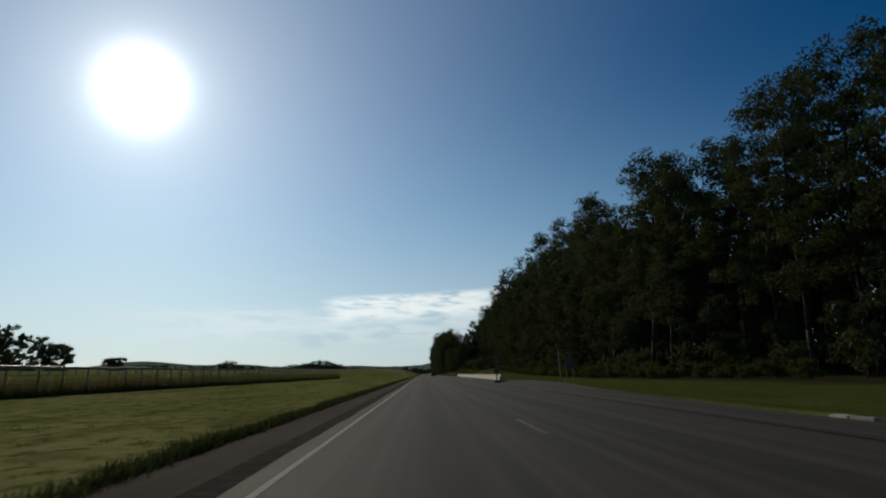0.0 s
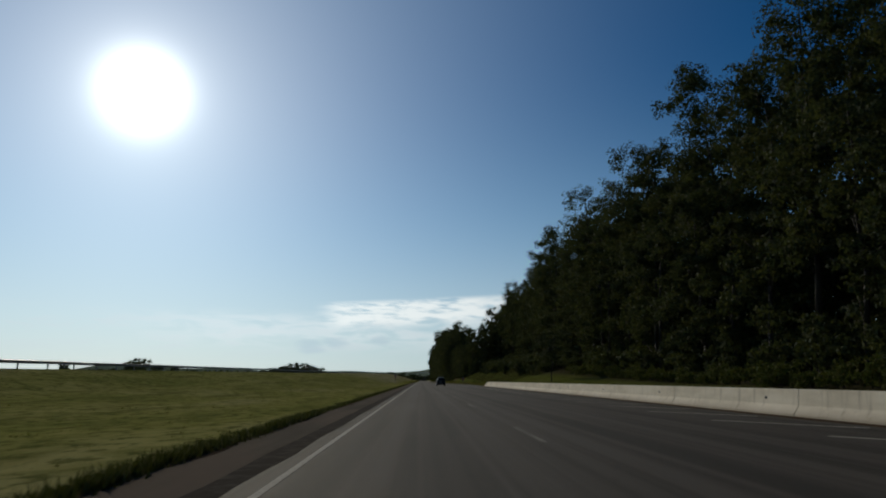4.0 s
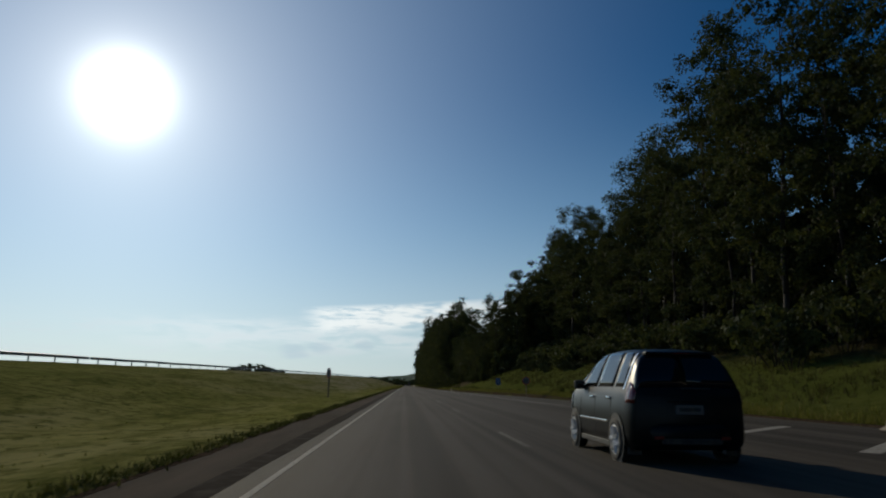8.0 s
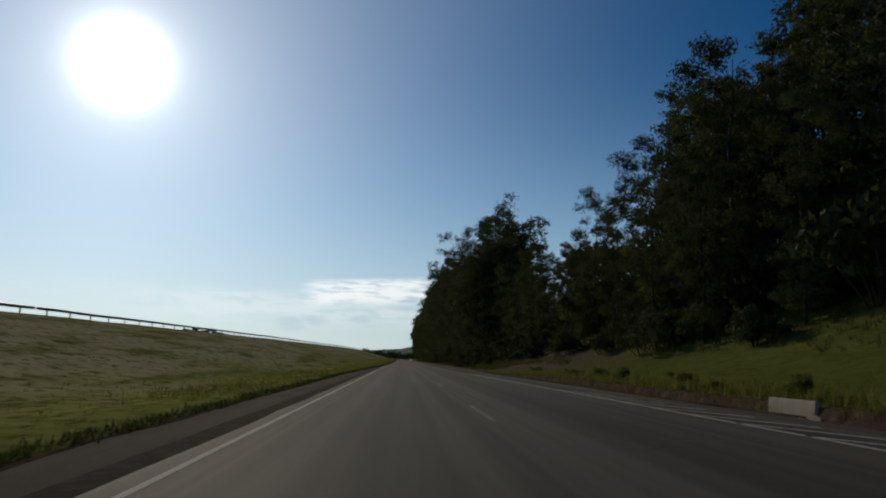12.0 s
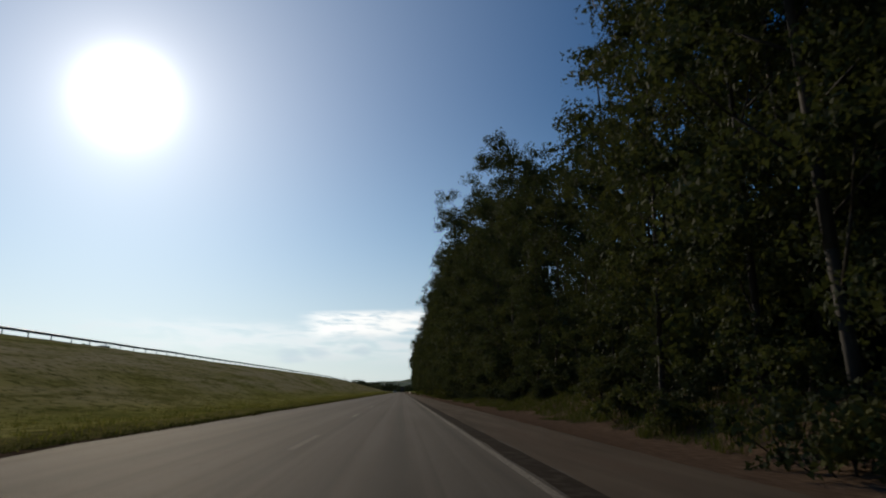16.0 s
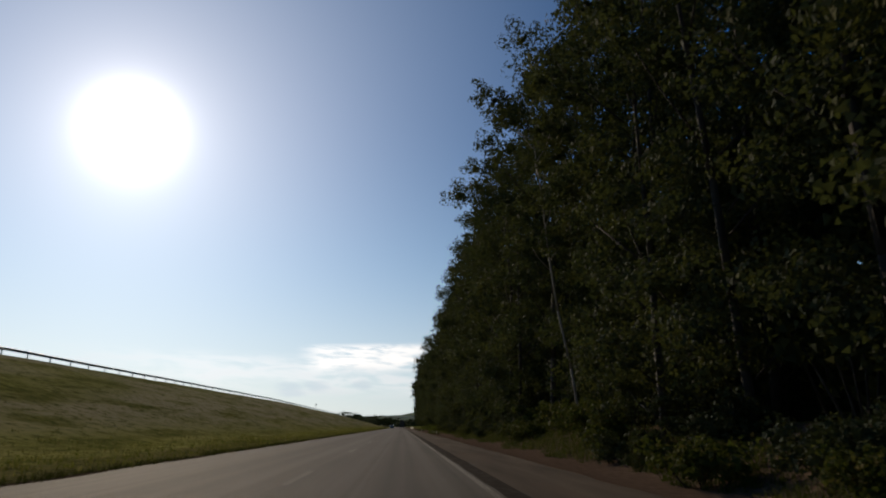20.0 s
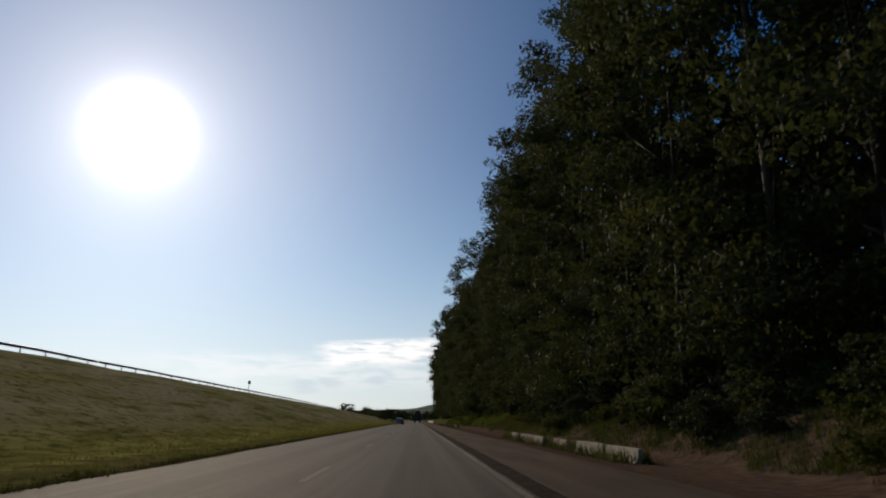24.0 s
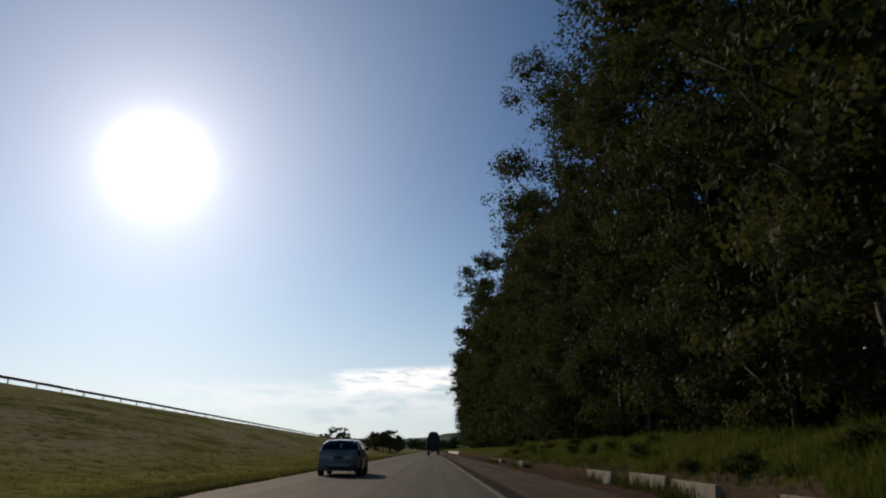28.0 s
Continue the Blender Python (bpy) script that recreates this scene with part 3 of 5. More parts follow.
# ---- trees ----
def leaf_cloud(rng, centres, radii, count, size, inner=0.2, puffs=10):
    """Boughs of rounded puffs: each bough carries small domes of leaves on its upper and outer side, with fewer, larger leaves filling
    the shade inside. Returns verts and triangles."""
    centres, radii = np.asarray(centres, float), np.asarray(radii, float)
    k = len(centres)

    def ways(n, lift):
        d = rng.normal(size=(n, 3))
        d[:, 2] = np.where(d[:, 2] < 0, d[:, 2] * lift, d[:, 2])
        return d / np.linalg.norm(d, axis=1)[:, None]

    # the domes
    dome = ways(k * puffs, 0.55) * (0.55 + 0.4 * rng.random((k * puffs, 1)))
    pc = np.repeat(centres, puffs, 0) + dome * np.repeat(radii, puffs)[:, None] * np.array([1, 1, 0.75])
    pr = np.repeat(radii, puffs) * (0.26 + 0.2 * rng.random(k * puffs))
    out = []
    filler = int(count * inner)
    for n, s0, cs, rs, lo, hi, wide in ((count - filler, size, pc, pr, 0.72, 1.08, 0.46), (filler, size * 1.25, centres, radii, 0.0, 0.6, 0.55)):
        share = rs ** 2 / (rs ** 2).sum()
        which = rng.choice(len(cs), n, p=share)
        d = ways(n, 0.6)
        stray = np.where(rng.random(n) < 0.03, 1.25, 1.0)
        pos = cs[which] + d * ((lo + (hi - lo) * rng.random(n)) * stray * rs[which])[:, None] * np.array([1, 1, 0.8])
        a = rng.normal(size=(n, 3)) + np.array([0, 0, -0.8])
        a -= 0.8 * (a * d).sum(1)[:, None] * d
        a /= np.linalg.norm(a, axis=1)[:, None]
        b = np.cross(a, d + 0.35 * rng.normal(size=(n, 3)))
        b /= np.linalg.norm(b, axis=1)[:, None]
        s = s0 * (0.6 + 0.8 * rng.random(n))[:, None]
        w = s * (wide * (0.8 + 0.5 * rng.random(n)))[:, None]
        out.append(np.stack([pos + b * w, pos + a * s, pos - b * w], 1).reshape(-1, 3))
    v = np.concatenate(out)
    return v, np.arange(len(v)).reshape(-1, 3)


def limb(bm, a, b, r0, r1, seg=7):
    rod(a, b, r0, r1, seg, bm)


def tree(name, seed, height, spread, clumps, leaves, low, size, label, mat=LEAF, bough=1.0, girth=1.0, skin_mat=None):
    """A tall tree: bent tapered trunk, limbs to each clump, crown of leaf clumps. Stands at the origin."""
    rng = np.random.default_rng(seed)
    root = thing(name, None, label, "tree", "roadside trees")
    bm = bmesh.new()
    pts = [Vector((0, 0, -1.2))]
    steps = 6
    for i in range(1, steps + 1):
        f = i / steps
        pts.append(Vector((rng.normal() * 0.35 * f, rng.normal() * 0.35 * f, height * 0.93 * f)))
    r = (height * 0.0085 + 0.04) * girth
    for i in range(steps):
        limb(bm, pts[i], pts[i + 1], r * (1 - i / steps * 0.85), r * (1 - (i + 1) / steps * 0.85), 8)
    centres, radii = [], []
    for c in range(clumps):
        f = low + (1 - low) * (c + rng.random()) / clumps
        wide = spread * (0.45 + 0.75 * math.sin(math.pi * min(1, (1 - f) / (1 - low) * 0.74 + 0.2))) * (0.35 + 0.75 * rng.random())
        if c % 7 == 3:
            wide *= 1.15
        ang = rng.random() * 6.283
        trunk = pts[min(steps, int(f * steps))]
        p = Vector((trunk.x + wide * math.cos(ang), trunk.y + wide * math.sin(ang), height * f))
        centres.append(p)
        radii.append((0.75 + 0.6 * rng.random()) * max(height, 22) / 20 * bough)
        if c % 3 == 0:
            base = trunk.lerp(p, 0.1)
            base.z = max(1.0, p.z - wide * 0.8 - 0.5)
            bend = base.lerp(p, 0.55) + Vector((0, 0, -0.3))
            limb(bm, base, bend, 0.06, 0.045, 4)
            limb(bm, bend, p, 0.045, 0.02, 4)
    part("trunk", bm, skin_mat or BARK, root, "pale peeling trunk and limbs", True)
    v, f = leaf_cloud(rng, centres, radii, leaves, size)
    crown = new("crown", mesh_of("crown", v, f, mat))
    crown.parent = root
    tagged(crown, "drooping dark green leaves in clumps")
    return root


def bush(seed, leaves, label, tall=2.2, size=0.2, mat=BUSH_LEAF):
    rng = np.random.default_rng(seed)
    root = thing("bush", None, label, "bush", "roadside bushes")
    bm = bmesh.new()
    centres, radii = [], []
    for c in range(9):
        ang, wide = rng.random() * 6.283, rng.random() * 1.5
        p = Vector((wide * math.cos(ang), wide * math.sin(ang), tall * (0.2 + 0.6 * rng.random())))
        centres.append(p)
        radii.append(0.5 + 0.4 * rng.random())
        limb(bm, (p.x * 0.2, p.y * 0.2, -0.3), p, 0.03, 0.012, 5)
    part("stem", bm, BARK, root)
    v, f = leaf_cloud(rng, centres, radii, leaves, size)
    crown = new("crown", mesh_of("crown", v, f, mat))
    crown.parent = root
    return root


TALL = "tall eucalyptus with open drooping crown in the wood"
LOW = "broad leafy eucalyptus with branches low on its trunk"
far_kinds = [
    tree("eucalyptus_tree", 1, 37, 4.6, 46, 12500, 0.2, 0.3, TALL, bough=1.15),
    tree("eucalyptus_tree", 2, 40, 4.2, 46, 12500, 0.28, 0.3, TALL, bough=1.15),
    tree("eucalyptus_tree", 3, 33, 5.2, 50, 12500, 0.08, 0.3, LOW, bough=1.15),
    tree("eucalyptus_tree", 4, 29, 5.0, 46, 12500, 0.04, 0.3, LOW, bough=1.15),
    tree("eucalyptus_tree", 5, 42, 3.6, 38, 12500, 0.4, 0.3, "slender eucalyptus with bare pale trunk and high crown", bough=1.15),
]
near_kinds = [
    tree("eucalyptus_tree", 6, 30, 4.3, 52, 25000, 0.04, 0.19, LOW, bough=1.15, girth=0.75),
    tree("eucalyptus_tree", 7, 33, 4.1, 54, 25000, 0.06, 0.19, LOW, bough=1.1, girth=0.7),
    tree("eucalyptus_tree", 8, 27, 4.5, 48, 24000, 0.03, 0.19, LOW, bough=1.25, girth=0.75),
    tree("eucalyptus_tree", 9, 34, 3.9, 50, 24000, 0.08, 0.19, TALL, bough=1.1, girth=0.7),
]
back_kinds = [tree("eucalyptus_tree", 21, 32, 4.6, 44, 3400, 0.08, 0.4, LOW), tree("eucalyptus_tree", 22, 35, 4.2, 44, 3400, 0.12, 0.4, TALL)]
GREEN = "dense dark green bush at the foot of the trees"
bushes = [bush(11, 1700, GREEN, 2.2, 0.13), bush(12, 1600, GREEN, 1.5, 0.13), bush(13, 1700, GREEN, 3.2, 0.14)]
shade_bushes = [bush(14, 520, GREEN, 2.6, 0.22), bush(15, 520, GREEN, 3.0, 0.22)]
for i, k in enumerate(far_kinds + near_kinds + back_kinds):
    k.matrix_world = pose(40 + 5 * i, -80 - 6 * i, land(40 + 5 * i, -80 - 6 * i))
hedge_bushes = [bush(16, 1700, "low green bush in a rough hedge before the wood", 2.0, 0.14, WEED), bush(17, 1700, "low green bush in a rough hedge before the wood", 1.7, 0.14, WEED)]
for i, k in enumerate(bushes + shade_bushes + hedge_bushes):
    k.matrix_world = pose(36 + 4 * i, -60, land(36 + 4 * i, -60))

rng = random.Random(5)
depths = {"back_wood": [], "undergrowth": []}


def plant(protos, x, y, size, joined=""):
    """Stands a copy on the ground, or keeps it for one of the joined masses."""
    proto = rng.choice(protos)
    lean = -9.0 * (888 < y < 916 and x < 16) - 3.8 * (511 < y < 540 and x < 18) - 2.5 * (590 < y < 668 and x < 19)  # these hang out over the road
    m = pose(x, y, land(x, y) - 0.05, rng.uniform(-2.5, 2.5), rng.uniform(-2.5, 2.5) + lean) @ pose(0, 0, 0, 0, 0, rng.uniform(0, 360)) @ Matrix.Scale(size, 4)
    if joined:
        depths[joined].append((proto, m))
    else:
        copy_thing(proto, m)


def join(name, label, category):
    """All kept copies of one mass as a single mesh."""
    verts, faces, mats, count = [], [], [], 0
    for proto, m in depths[name]:
        r, t = np.array(m.to_3x3()), np.array(m.translation)
        for ob in proto.children:
            me = ob.data
            v = np.empty(3 * len(me.vertices), np.float32)
            me.vertices.foreach_get("co", v)
            verts.append(v.reshape(-1, 3) @ r.T + t)
            me.calc_loop_triangles()
            f = np.empty(3 * len(me.loop_triangles), np.int32)
            me.loop_triangles.foreach_get("vertices", f)
            faces.append(f.reshape(-1, 3) + count)
            mats += [0 if ob.name.startswith("crown") else 1] * (len(f) // 3)
            count += len(v) // 3
    v, f = np.concatenate(verts), np.concatenate(faces)
    me = bpy.data.meshes.new(name)
    me.vertices.add(len(v))
    me.vertices.foreach_set("co", v.ravel())
    me.loops.add(f.size)
    me.loops.foreach_set("vertex_index", f.ravel())
    me.polygons.add(len(f))
    me.polygons.foreach_set("loop_start", np.arange(0, f.size, 3))
    me.polygons.foreach_set("material_index", mats)
    me.materials.append(LEAF)
    me.materials.append(BARK)
    me.update(calc_edges=True)
    tagged(new(name, me), label, category, kind="stuff")


def wood_front(y):
    """How far right of the road the wood begins."""
    return float(np.interp(y, [-60, 60, 110, 300, 480, 3000], [44, 42, 36, 37, 36, 36]))


def near_front(y):
    return float(np.interp(y, [418, 440, 508, 512, 539, 543, 600, 672, 680, 700, 708, 760, 800, 880, 893, 914, 922, 945, 3000], [20, 17.5, 16.6, 14.7, 14.7, 16.2, 15.6, 15.8, 19.5, 19.5, 16.8, 17.6, 17.4, 17.4, 16.6, 16.6, 17.6, 18.8, 19.4]))


y = -30.0
while y < 472:
    front, size = wood_front(y), float(np.interp(y, [0, 60, 95, 105, 130, 155, 176, 200, 230, 265, 300, 322, 350, 385, 445, 480], [0.84, 0.93, 0.92, 0.84, 0.88, 0.84, 1.08, 1.14, 1.06, 1.0, 0.9, 0.92, 0.96, 0.86, 0.9, 0.82]))
    plant(far_kinds[0:4], front + rng.uniform(-1, 2.5), y, size * rng.uniform(0.76, 1.05))
    plant(far_kinds, front + 7 + rng.uniform(-1.5, 2), y + rng.uniform(-2.5, 2.5), size * rng.uniform(0.85, 1.08))
    if rng.random() < 0.85:
        plant(back_kinds, front + 13 + rng.uniform(-2, 3), y + rng.uniform(-3, 3), size * rng.uniform(0.9, 1.1), "back_wood")
    plant(shade_bushes, front - rng.uniform(-1, 2.5), y + rng.uniform(-3, 3), rng.uniform(0.9, 1.9), "undergrowth")
    for k in range(2):
        plant(shade_bushes, front + 2 + 4 * k + rng.uniform(-1, 2), y + rng.uniform(-4, 4), rng.uniform(1.3, 2.6), "undergrowth")
    y += rng.uniform(6.0, 9.0)
y = 418.0
while y < 1180:
    front, size = near_front(y), float(np.interp(y, [418, 445, 485, 510, 514, 537, 542, 558, 574, 602, 640, 700], [0.4, 0.4, 0.43, 0.5, 0.84, 0.84, 0.5, 0.55, 0.72, 0.9, 1.0, 1.1]))
    plant(near_kinds if y < 990 else far_kinds[2:4], front + rng.uniform(-0.6, 1.4), y, size * rng.uniform(0.8, 1.1))
    plant(back_kinds, front + 6 + rng.uniform(-1, 2), y + rng.uniform(-2.5, 2.5), size * rng.uniform(0.9, 1.1), "back_wood")
    for k in range(2):
        plant(bushes, front - rng.uniform(-0.5, 2.0) + 2.2 * (y > 830), y + rng.uniform(-3, 3), rng.uniform(0.6, 1.15), "" if y < 1000 and k < 1 else "undergrowth")
    plant(shade_bushes, front + 3 + rng.uniform(-1, 2), y + rng.uniform(-4, 4), rng.uniform(1.3, 2.4), "undergrowth")
    y += rng.uniform(5.8, 8.0)
# a second rank behind the tall trees that lean out to the road
for k in range(6):
    plant(near_kinds, 18.0 + 2.6 * (k % 2) + rng.uniform(-0.5, 0.5), 512 + k * 5.5, rng.uniform(0.74, 0.86))
# the corner where the wood comes down to the road
for k in range(7):
    plant(far_kinds[2:4], 21.5 + k * 2.5 + rng.uniform(-0.6, 0.6), 430 + k * 3.5 + rng.uniform(-2, 2), rng.uniform(0.5, 0.6) + 0.04 * k)
    plant(shade_bushes, 21 + k * 2.5, 427 + k * 3.5, rng.uniform(1.0, 1.5), "undergrowth")
for k in range(14):
    plant(back_kinds, 25 + (k % 7) * 2.4 + rng.uniform(-1, 1), 440 + (k % 7) * 3.5 + 12 * (k // 7) + rng.uniform(-2, 2), rng.uniform(0.45, 0.55) + 0.035 * (k % 7), "back_wood")
    plant(shade_bushes, 22 + k * 1.1, 434 + k * 2.2, rng.uniform(1.0, 1.7), "undergrowth")
# hedge of low growth before the first trees
for k in range(64):
    plant(hedge_bushes, wood_front(60 + k * 3.2) - 8 + rng.uniform(-0.8, 0.8), 60 + k * 3.2, rng.uniform(0.8, 1.1))
# scrub on the bank before the corner of the wood
for k in range(40):
    plant(shade_bushes, rng.uniform(24, 35), 285 + k * 3.4, rng.uniform(0.8, 1.8), "undergrowth")
for k in range(60):
    plant(shade_bushes, rng.uniform(27, 37), 285 + k * 2.3, rng.uniform(0.8, 1.5), "undergrowth")
# dark scrub low on the bank where the trees come near
for k in range(70):
    plant(shade_bushes, rng.uniform(23.5, 32), rng.uniform(352, 446), rng.uniform(0.8, 1.4), "undergrowth")
for k in range(26):
    plant(bushes, rng.uniform(22.5, 26.0), 356 + k * 3.4, rng.uniform(0.6, 1.1))
# small clumps along the crumbling edge of the verge
for k in range(34):
    plant(hedge_bushes, right_edge(296 + k * 4.2) + rng.uniform(0.7, 1.9), 296 + k * 4.2, rng.uniform(0.2, 0.36))
# shrubs and creepers over the foot of the bank
for k in range(56):
    plant(bushes + hedge_bushes, near_front(642 + k * 3.6) - rng.uniform(1.2, 3.4), 642 + k * 3.6, rng.uniform(0.55, 1.05))
for k in range(12):
    plant(hedge_bushes, rng.uniform(14.0, 17.5), 674 + k * 2.8, rng.uniform(0.8, 1.3))
# more trees close behind the leaning ones
for k in range(16):
    plant(back_kinds, 21.0 + 2.8 * (k % 3) + rng.uniform(-0.6, 0.6), 513 + k * 3.6, rng.uniform(0.78, 0.95), "back_wood")
    plant(shade_bushes, 18.0 + 2.4 * (k % 2) + rng.uniform(-0.6, 0.6), 513 + k * 3.6, rng.uniform(1.4, 2.2), "undergrowth")
for k in range(9):
    plant(shade_bushes, 22.0 + 3.0 * (k % 3), 888 + k * 2.1, rng.uniform(1.8, 2.6), "undergrowth")
join("back_wood", "shaded trees deeper in the wood", "trees")
join("undergrowth", "dark undergrowth between the trunks", "undergrowth")


# one slender bare trunk before the wood, leaning out to the road
PALE_BARK = material("pale_smooth_bark", lambda n: n.ramp(noise_of(n, stretched(n, own(n), 3.0, 3.0, 0.5), 1.0, 6.0, 0.65), [(0.3, (0.1, 0.085, 0.07)), (0.5, (0.2, 0.175, 0.145)), (0.75, (0.3, 0.27, 0.23))]), 0.8, spec=0.2)
bare = tree("eucalyptus_tree", 24, 27, 3.6, 30, 9000, 0.5, 0.2, "slender eucalyptus with a long bare pale trunk before the wood", girth=0.42, skin_mat=PALE_BARK)
bare.matrix_world = pose(16.6, 689, land(16.6, 689) - 0.1, 0, -10, 0)


def deep_wood():
    """The dense dark inside of the wood, too thick to count its trees."""
    g = np.random.default_rng(45)
    centres, radii = [], []
    y = -60.0
    while y < 1200:
        near = y > 470
        front = near_front(y) + 6.5 if near else wood_front(y) + 14
        top = 24 if near and y > 650 else 15 if near and y > 605 else 13 if near and y > 500 else 9 if near else 24 * float(np.interp(y, [0, 100, 190, 300, 400], [0.7, 0.8, 1, 0.9, 0.7]))
        for k in range(int(top / 2.2)):
            x = front + g.uniform(0, 4)
            centres.append((x, y + g.uniform(-2, 2), land(x, y) + 0.3 + 2.2 * k + g.uniform(-0.5, 0.5)))
            radii.append(g.uniform(1.8, 2.8))
            x += 5.0
            centres.append((x, y + g.uniform(-2, 2), land(x, y) + 1.0 + 2.2 * k + g.uniform(-0.5, 0.5)))
            radii.append(g.uniform(1.8, 2.8))
        y += 3.0
    for i in range(26):  # across the corner, where the wood steps nearer to the road
        x = 25 + 1.2 * i
        for k in range(7):
            centres.append((x, 482 + 0.3 * i + g.uniform(-2, 2), land(x, 482) + 0.5 + 2.2 * k))
            radii.append(g.uniform(1.8, 2.6))
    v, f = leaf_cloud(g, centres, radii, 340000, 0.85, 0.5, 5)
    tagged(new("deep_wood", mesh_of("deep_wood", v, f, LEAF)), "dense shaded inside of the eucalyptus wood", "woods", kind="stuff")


deep_wood()


# trees far off on the plain
def far_tree(seed, height, spread, label):
    t = tree("tree", seed, height, spread, 80, 6000, 0.02, 0.5, label, HAZED_LEAF)
    t["group"] = "trees on the plain"
    return t


plain_kinds = [far_tree(31, 12, 5.5, "round dark tree far off on the plain"), far_tree(32, 9, 4.5, "low dark tree far off on the plain"),
               far_tree(33, 15, 4.5, "tall thin-crowned tree far off on the plain")]
for k, (x, y) in zip(plain_kinds, ((-134, 242), (-127, 248), (-140, 236))):
    k.matrix_world = pose(x, y, land(x, y) - 0.2)
for x, y, kind, size in ((-121, 280, 1, 0.68), (-146, 246, 0, 0.8), (-113, 416, 0, 0.52), (-118, 420, 1, 0.5), (-107, 418, 1, 0.36), (-102, 424, 1, 0.28), (-170, 470, 1, 0.4), (-150, 1050, 1, 1.2), (-158, 1060, 0, 1.1), (-166, 1050, 1, 1.3),
                         (-175, 1056, 0, 1.15), (-184, 1064, 1, 1.2), (-194, 1055, 0, 1.0), (-206, 1060, 1, 0.9), (-94, 784, 1, 0.75), (-103, 788, 1, 1.0), (-111, 782, 0, 0.98), (-119, 786, 0, 0.9), (-127, 784, 1, 0.85), (-135, 790, 1, 0.6), (-85, 1500, 2, 0.95), (-74, 1512, 0, 0.8), (-15, 1190, 1, 0.55), (-19, 1212, 1, 0.65), (-24, 1235, 0, 0.5), (-44, 1262, 2, 0.75), (-52, 1275, 1, 0.7)):
    copy_thing(plain_kinds[kind], pose(x, y, land(x, y) - 0.2, 0, 0, x * 7) @ Matrix.Diagonal((size * 1.25, size * 1.25, size * 0.8, 1)))


for x, y, size in ((-5.6, 1064, 1.7), (-7.4, 1068, 1.9), (-6.2, 1073, 1.5), (-9.5, 1078, 1.6)):
    copy_thing(bushes[2], pose(x, y, land(x, y) - 0.1, 0, 0, y * 40) @ Matrix.Scale(size, 4))
# low clumps in the weeds before the last trees
for k in range(30):
    plant(hedge_bushes, rng.uniform(14.0, 16.8), 868 + k * 4.3, rng.uniform(0.3, 0.62))


small = tree("tree", 26, 8.6, 2.4, 18, 3600, 0.36, 0.17, "small dark round tree standing alone on the grass", BUSH_LEAF, 0.85, 0.9)
small.matrix_world = pose(22, 246, land(22, 246) - 0.05)
small["group"] = "roadside trees"


def far_woods():
    """Woods along the end of the view, too far to count."""
    g = np.random.default_rng(40)
    centres, radii = [], []
    for i in range(420):
        x = g.uniform(-900, 260)
        y = 1650 + g.uniform(0, 500) + 0.1 * abs(x)
        h = (5 + 7 * g.random()) * (0.7 + 0.6 * math.sin(x * 0.021) ** 2)
        for z in (0.25, 0.6, 0.85):
            centres.append((x + g.normal() * 4, y, land(x, y) + h * z + (y - 1650) * 0.012))
            radii.append(4.5 + 3 * g.random())
    v, f = leaf_cloud(g, centres, radii, 26000, 3.0, 0.4)
    tagged(new("far_woods", mesh_of("far_woods", v, f, BUSH_LEAF)), "hazy dark woods along the far end of the plain", "woods", kind="stuff")


far_woods()


# pale green-grey: aerial haze is mixed into the hill's own colour
def hazy_hill(n):
    patchy = noise_of(n, place(n), 0.012, 5.0)
    return n.ramp(patchy, [(0.35, (0.12, 0.15, 0.11)), (0.55, (0.2, 0.23, 0.15)), (0.75, (0.28, 0.29, 0.2))])


def far_ridge():
    """A low hill closing the end of the view, with a pale viaduct before its top."""
    verts, faces = [], []
    cols = [-1500 + 50 * i for i in range(61)]
    for j, (y, f) in enumerate(((3000, -0.1), (3200, 0.55), (3400, 1.0), (3590, 0.7))):
        for x in cols:
            h = 38 + 10 * math.sin(x * 0.004 + 0.6) + 6 * math.sin(x * 0.013)
            verts.append((x, y, land(x, y) + f * h))
    k = len(cols)
    for j in range(3):
        for i in range(k - 1):
            faces.append((j * k + i, j * k + i + 1, (j + 1) * k + i + 1, (j + 1) * k + i))
    tagged(new("backdrop", mesh_of("far_ridge", verts, faces, material("hazy_hill", hazy_hill, 1.0, spec=0.0), True)), "hazy green hill far beyond the end of the road", "hill", kind="structure")
    root = thing("viaduct", pose(-12, 3050, 0), "pale concrete viaduct far off before the hill", "bridge")
    part("deck", box((120, 10, 2.2), (0, 0, 32), 0.2), CONCRETE, root)
    part("parapet", box((120, 0.4, 1.2), (0, -4.8, 33.9), 0.05), CONCRETE, root)
    for x in (-45, 0, 45):
        part("pier", box((3, 3, 36), (x, 0, 14), 0.4), CONCRETE, root)


far_ridge()


# ---- grass and weeds ----
def tufts(name, seed, spots, tall, label, mat=BLADE, many=5):
    """Tufts of bent blades at the given spots."""
    g = np.random.default_rng(seed)
    verts, faces = [], []
    for x, y, h in spots:
        z = land(x, y) - 0.03
        for _ in range(many):
            ang, lean, w = g.random() * 6.283, 0.25 + 0.5 * g.random(), 0.007 + 0.018 * g.random()
            hh = h * tall * (0.5 + 0.7 * g.random())
            ox, oy = x + g.normal() * 0.07, y + g.normal() * 0.07
            dx, dy = math.cos(ang), math.sin(ang)
            k = len(verts)
            verts += [(ox - dy * w, oy + dx * w, z), (ox + dy * w, oy - dx * w, z), (ox + dx * lean * hh, oy + dy * lean * hh, z + hh)]
            faces.append((k, k + 1, k + 2))
    tagged(new(name, mesh_of(name, verts, faces, mat)), label, "grass", kind="stuff")


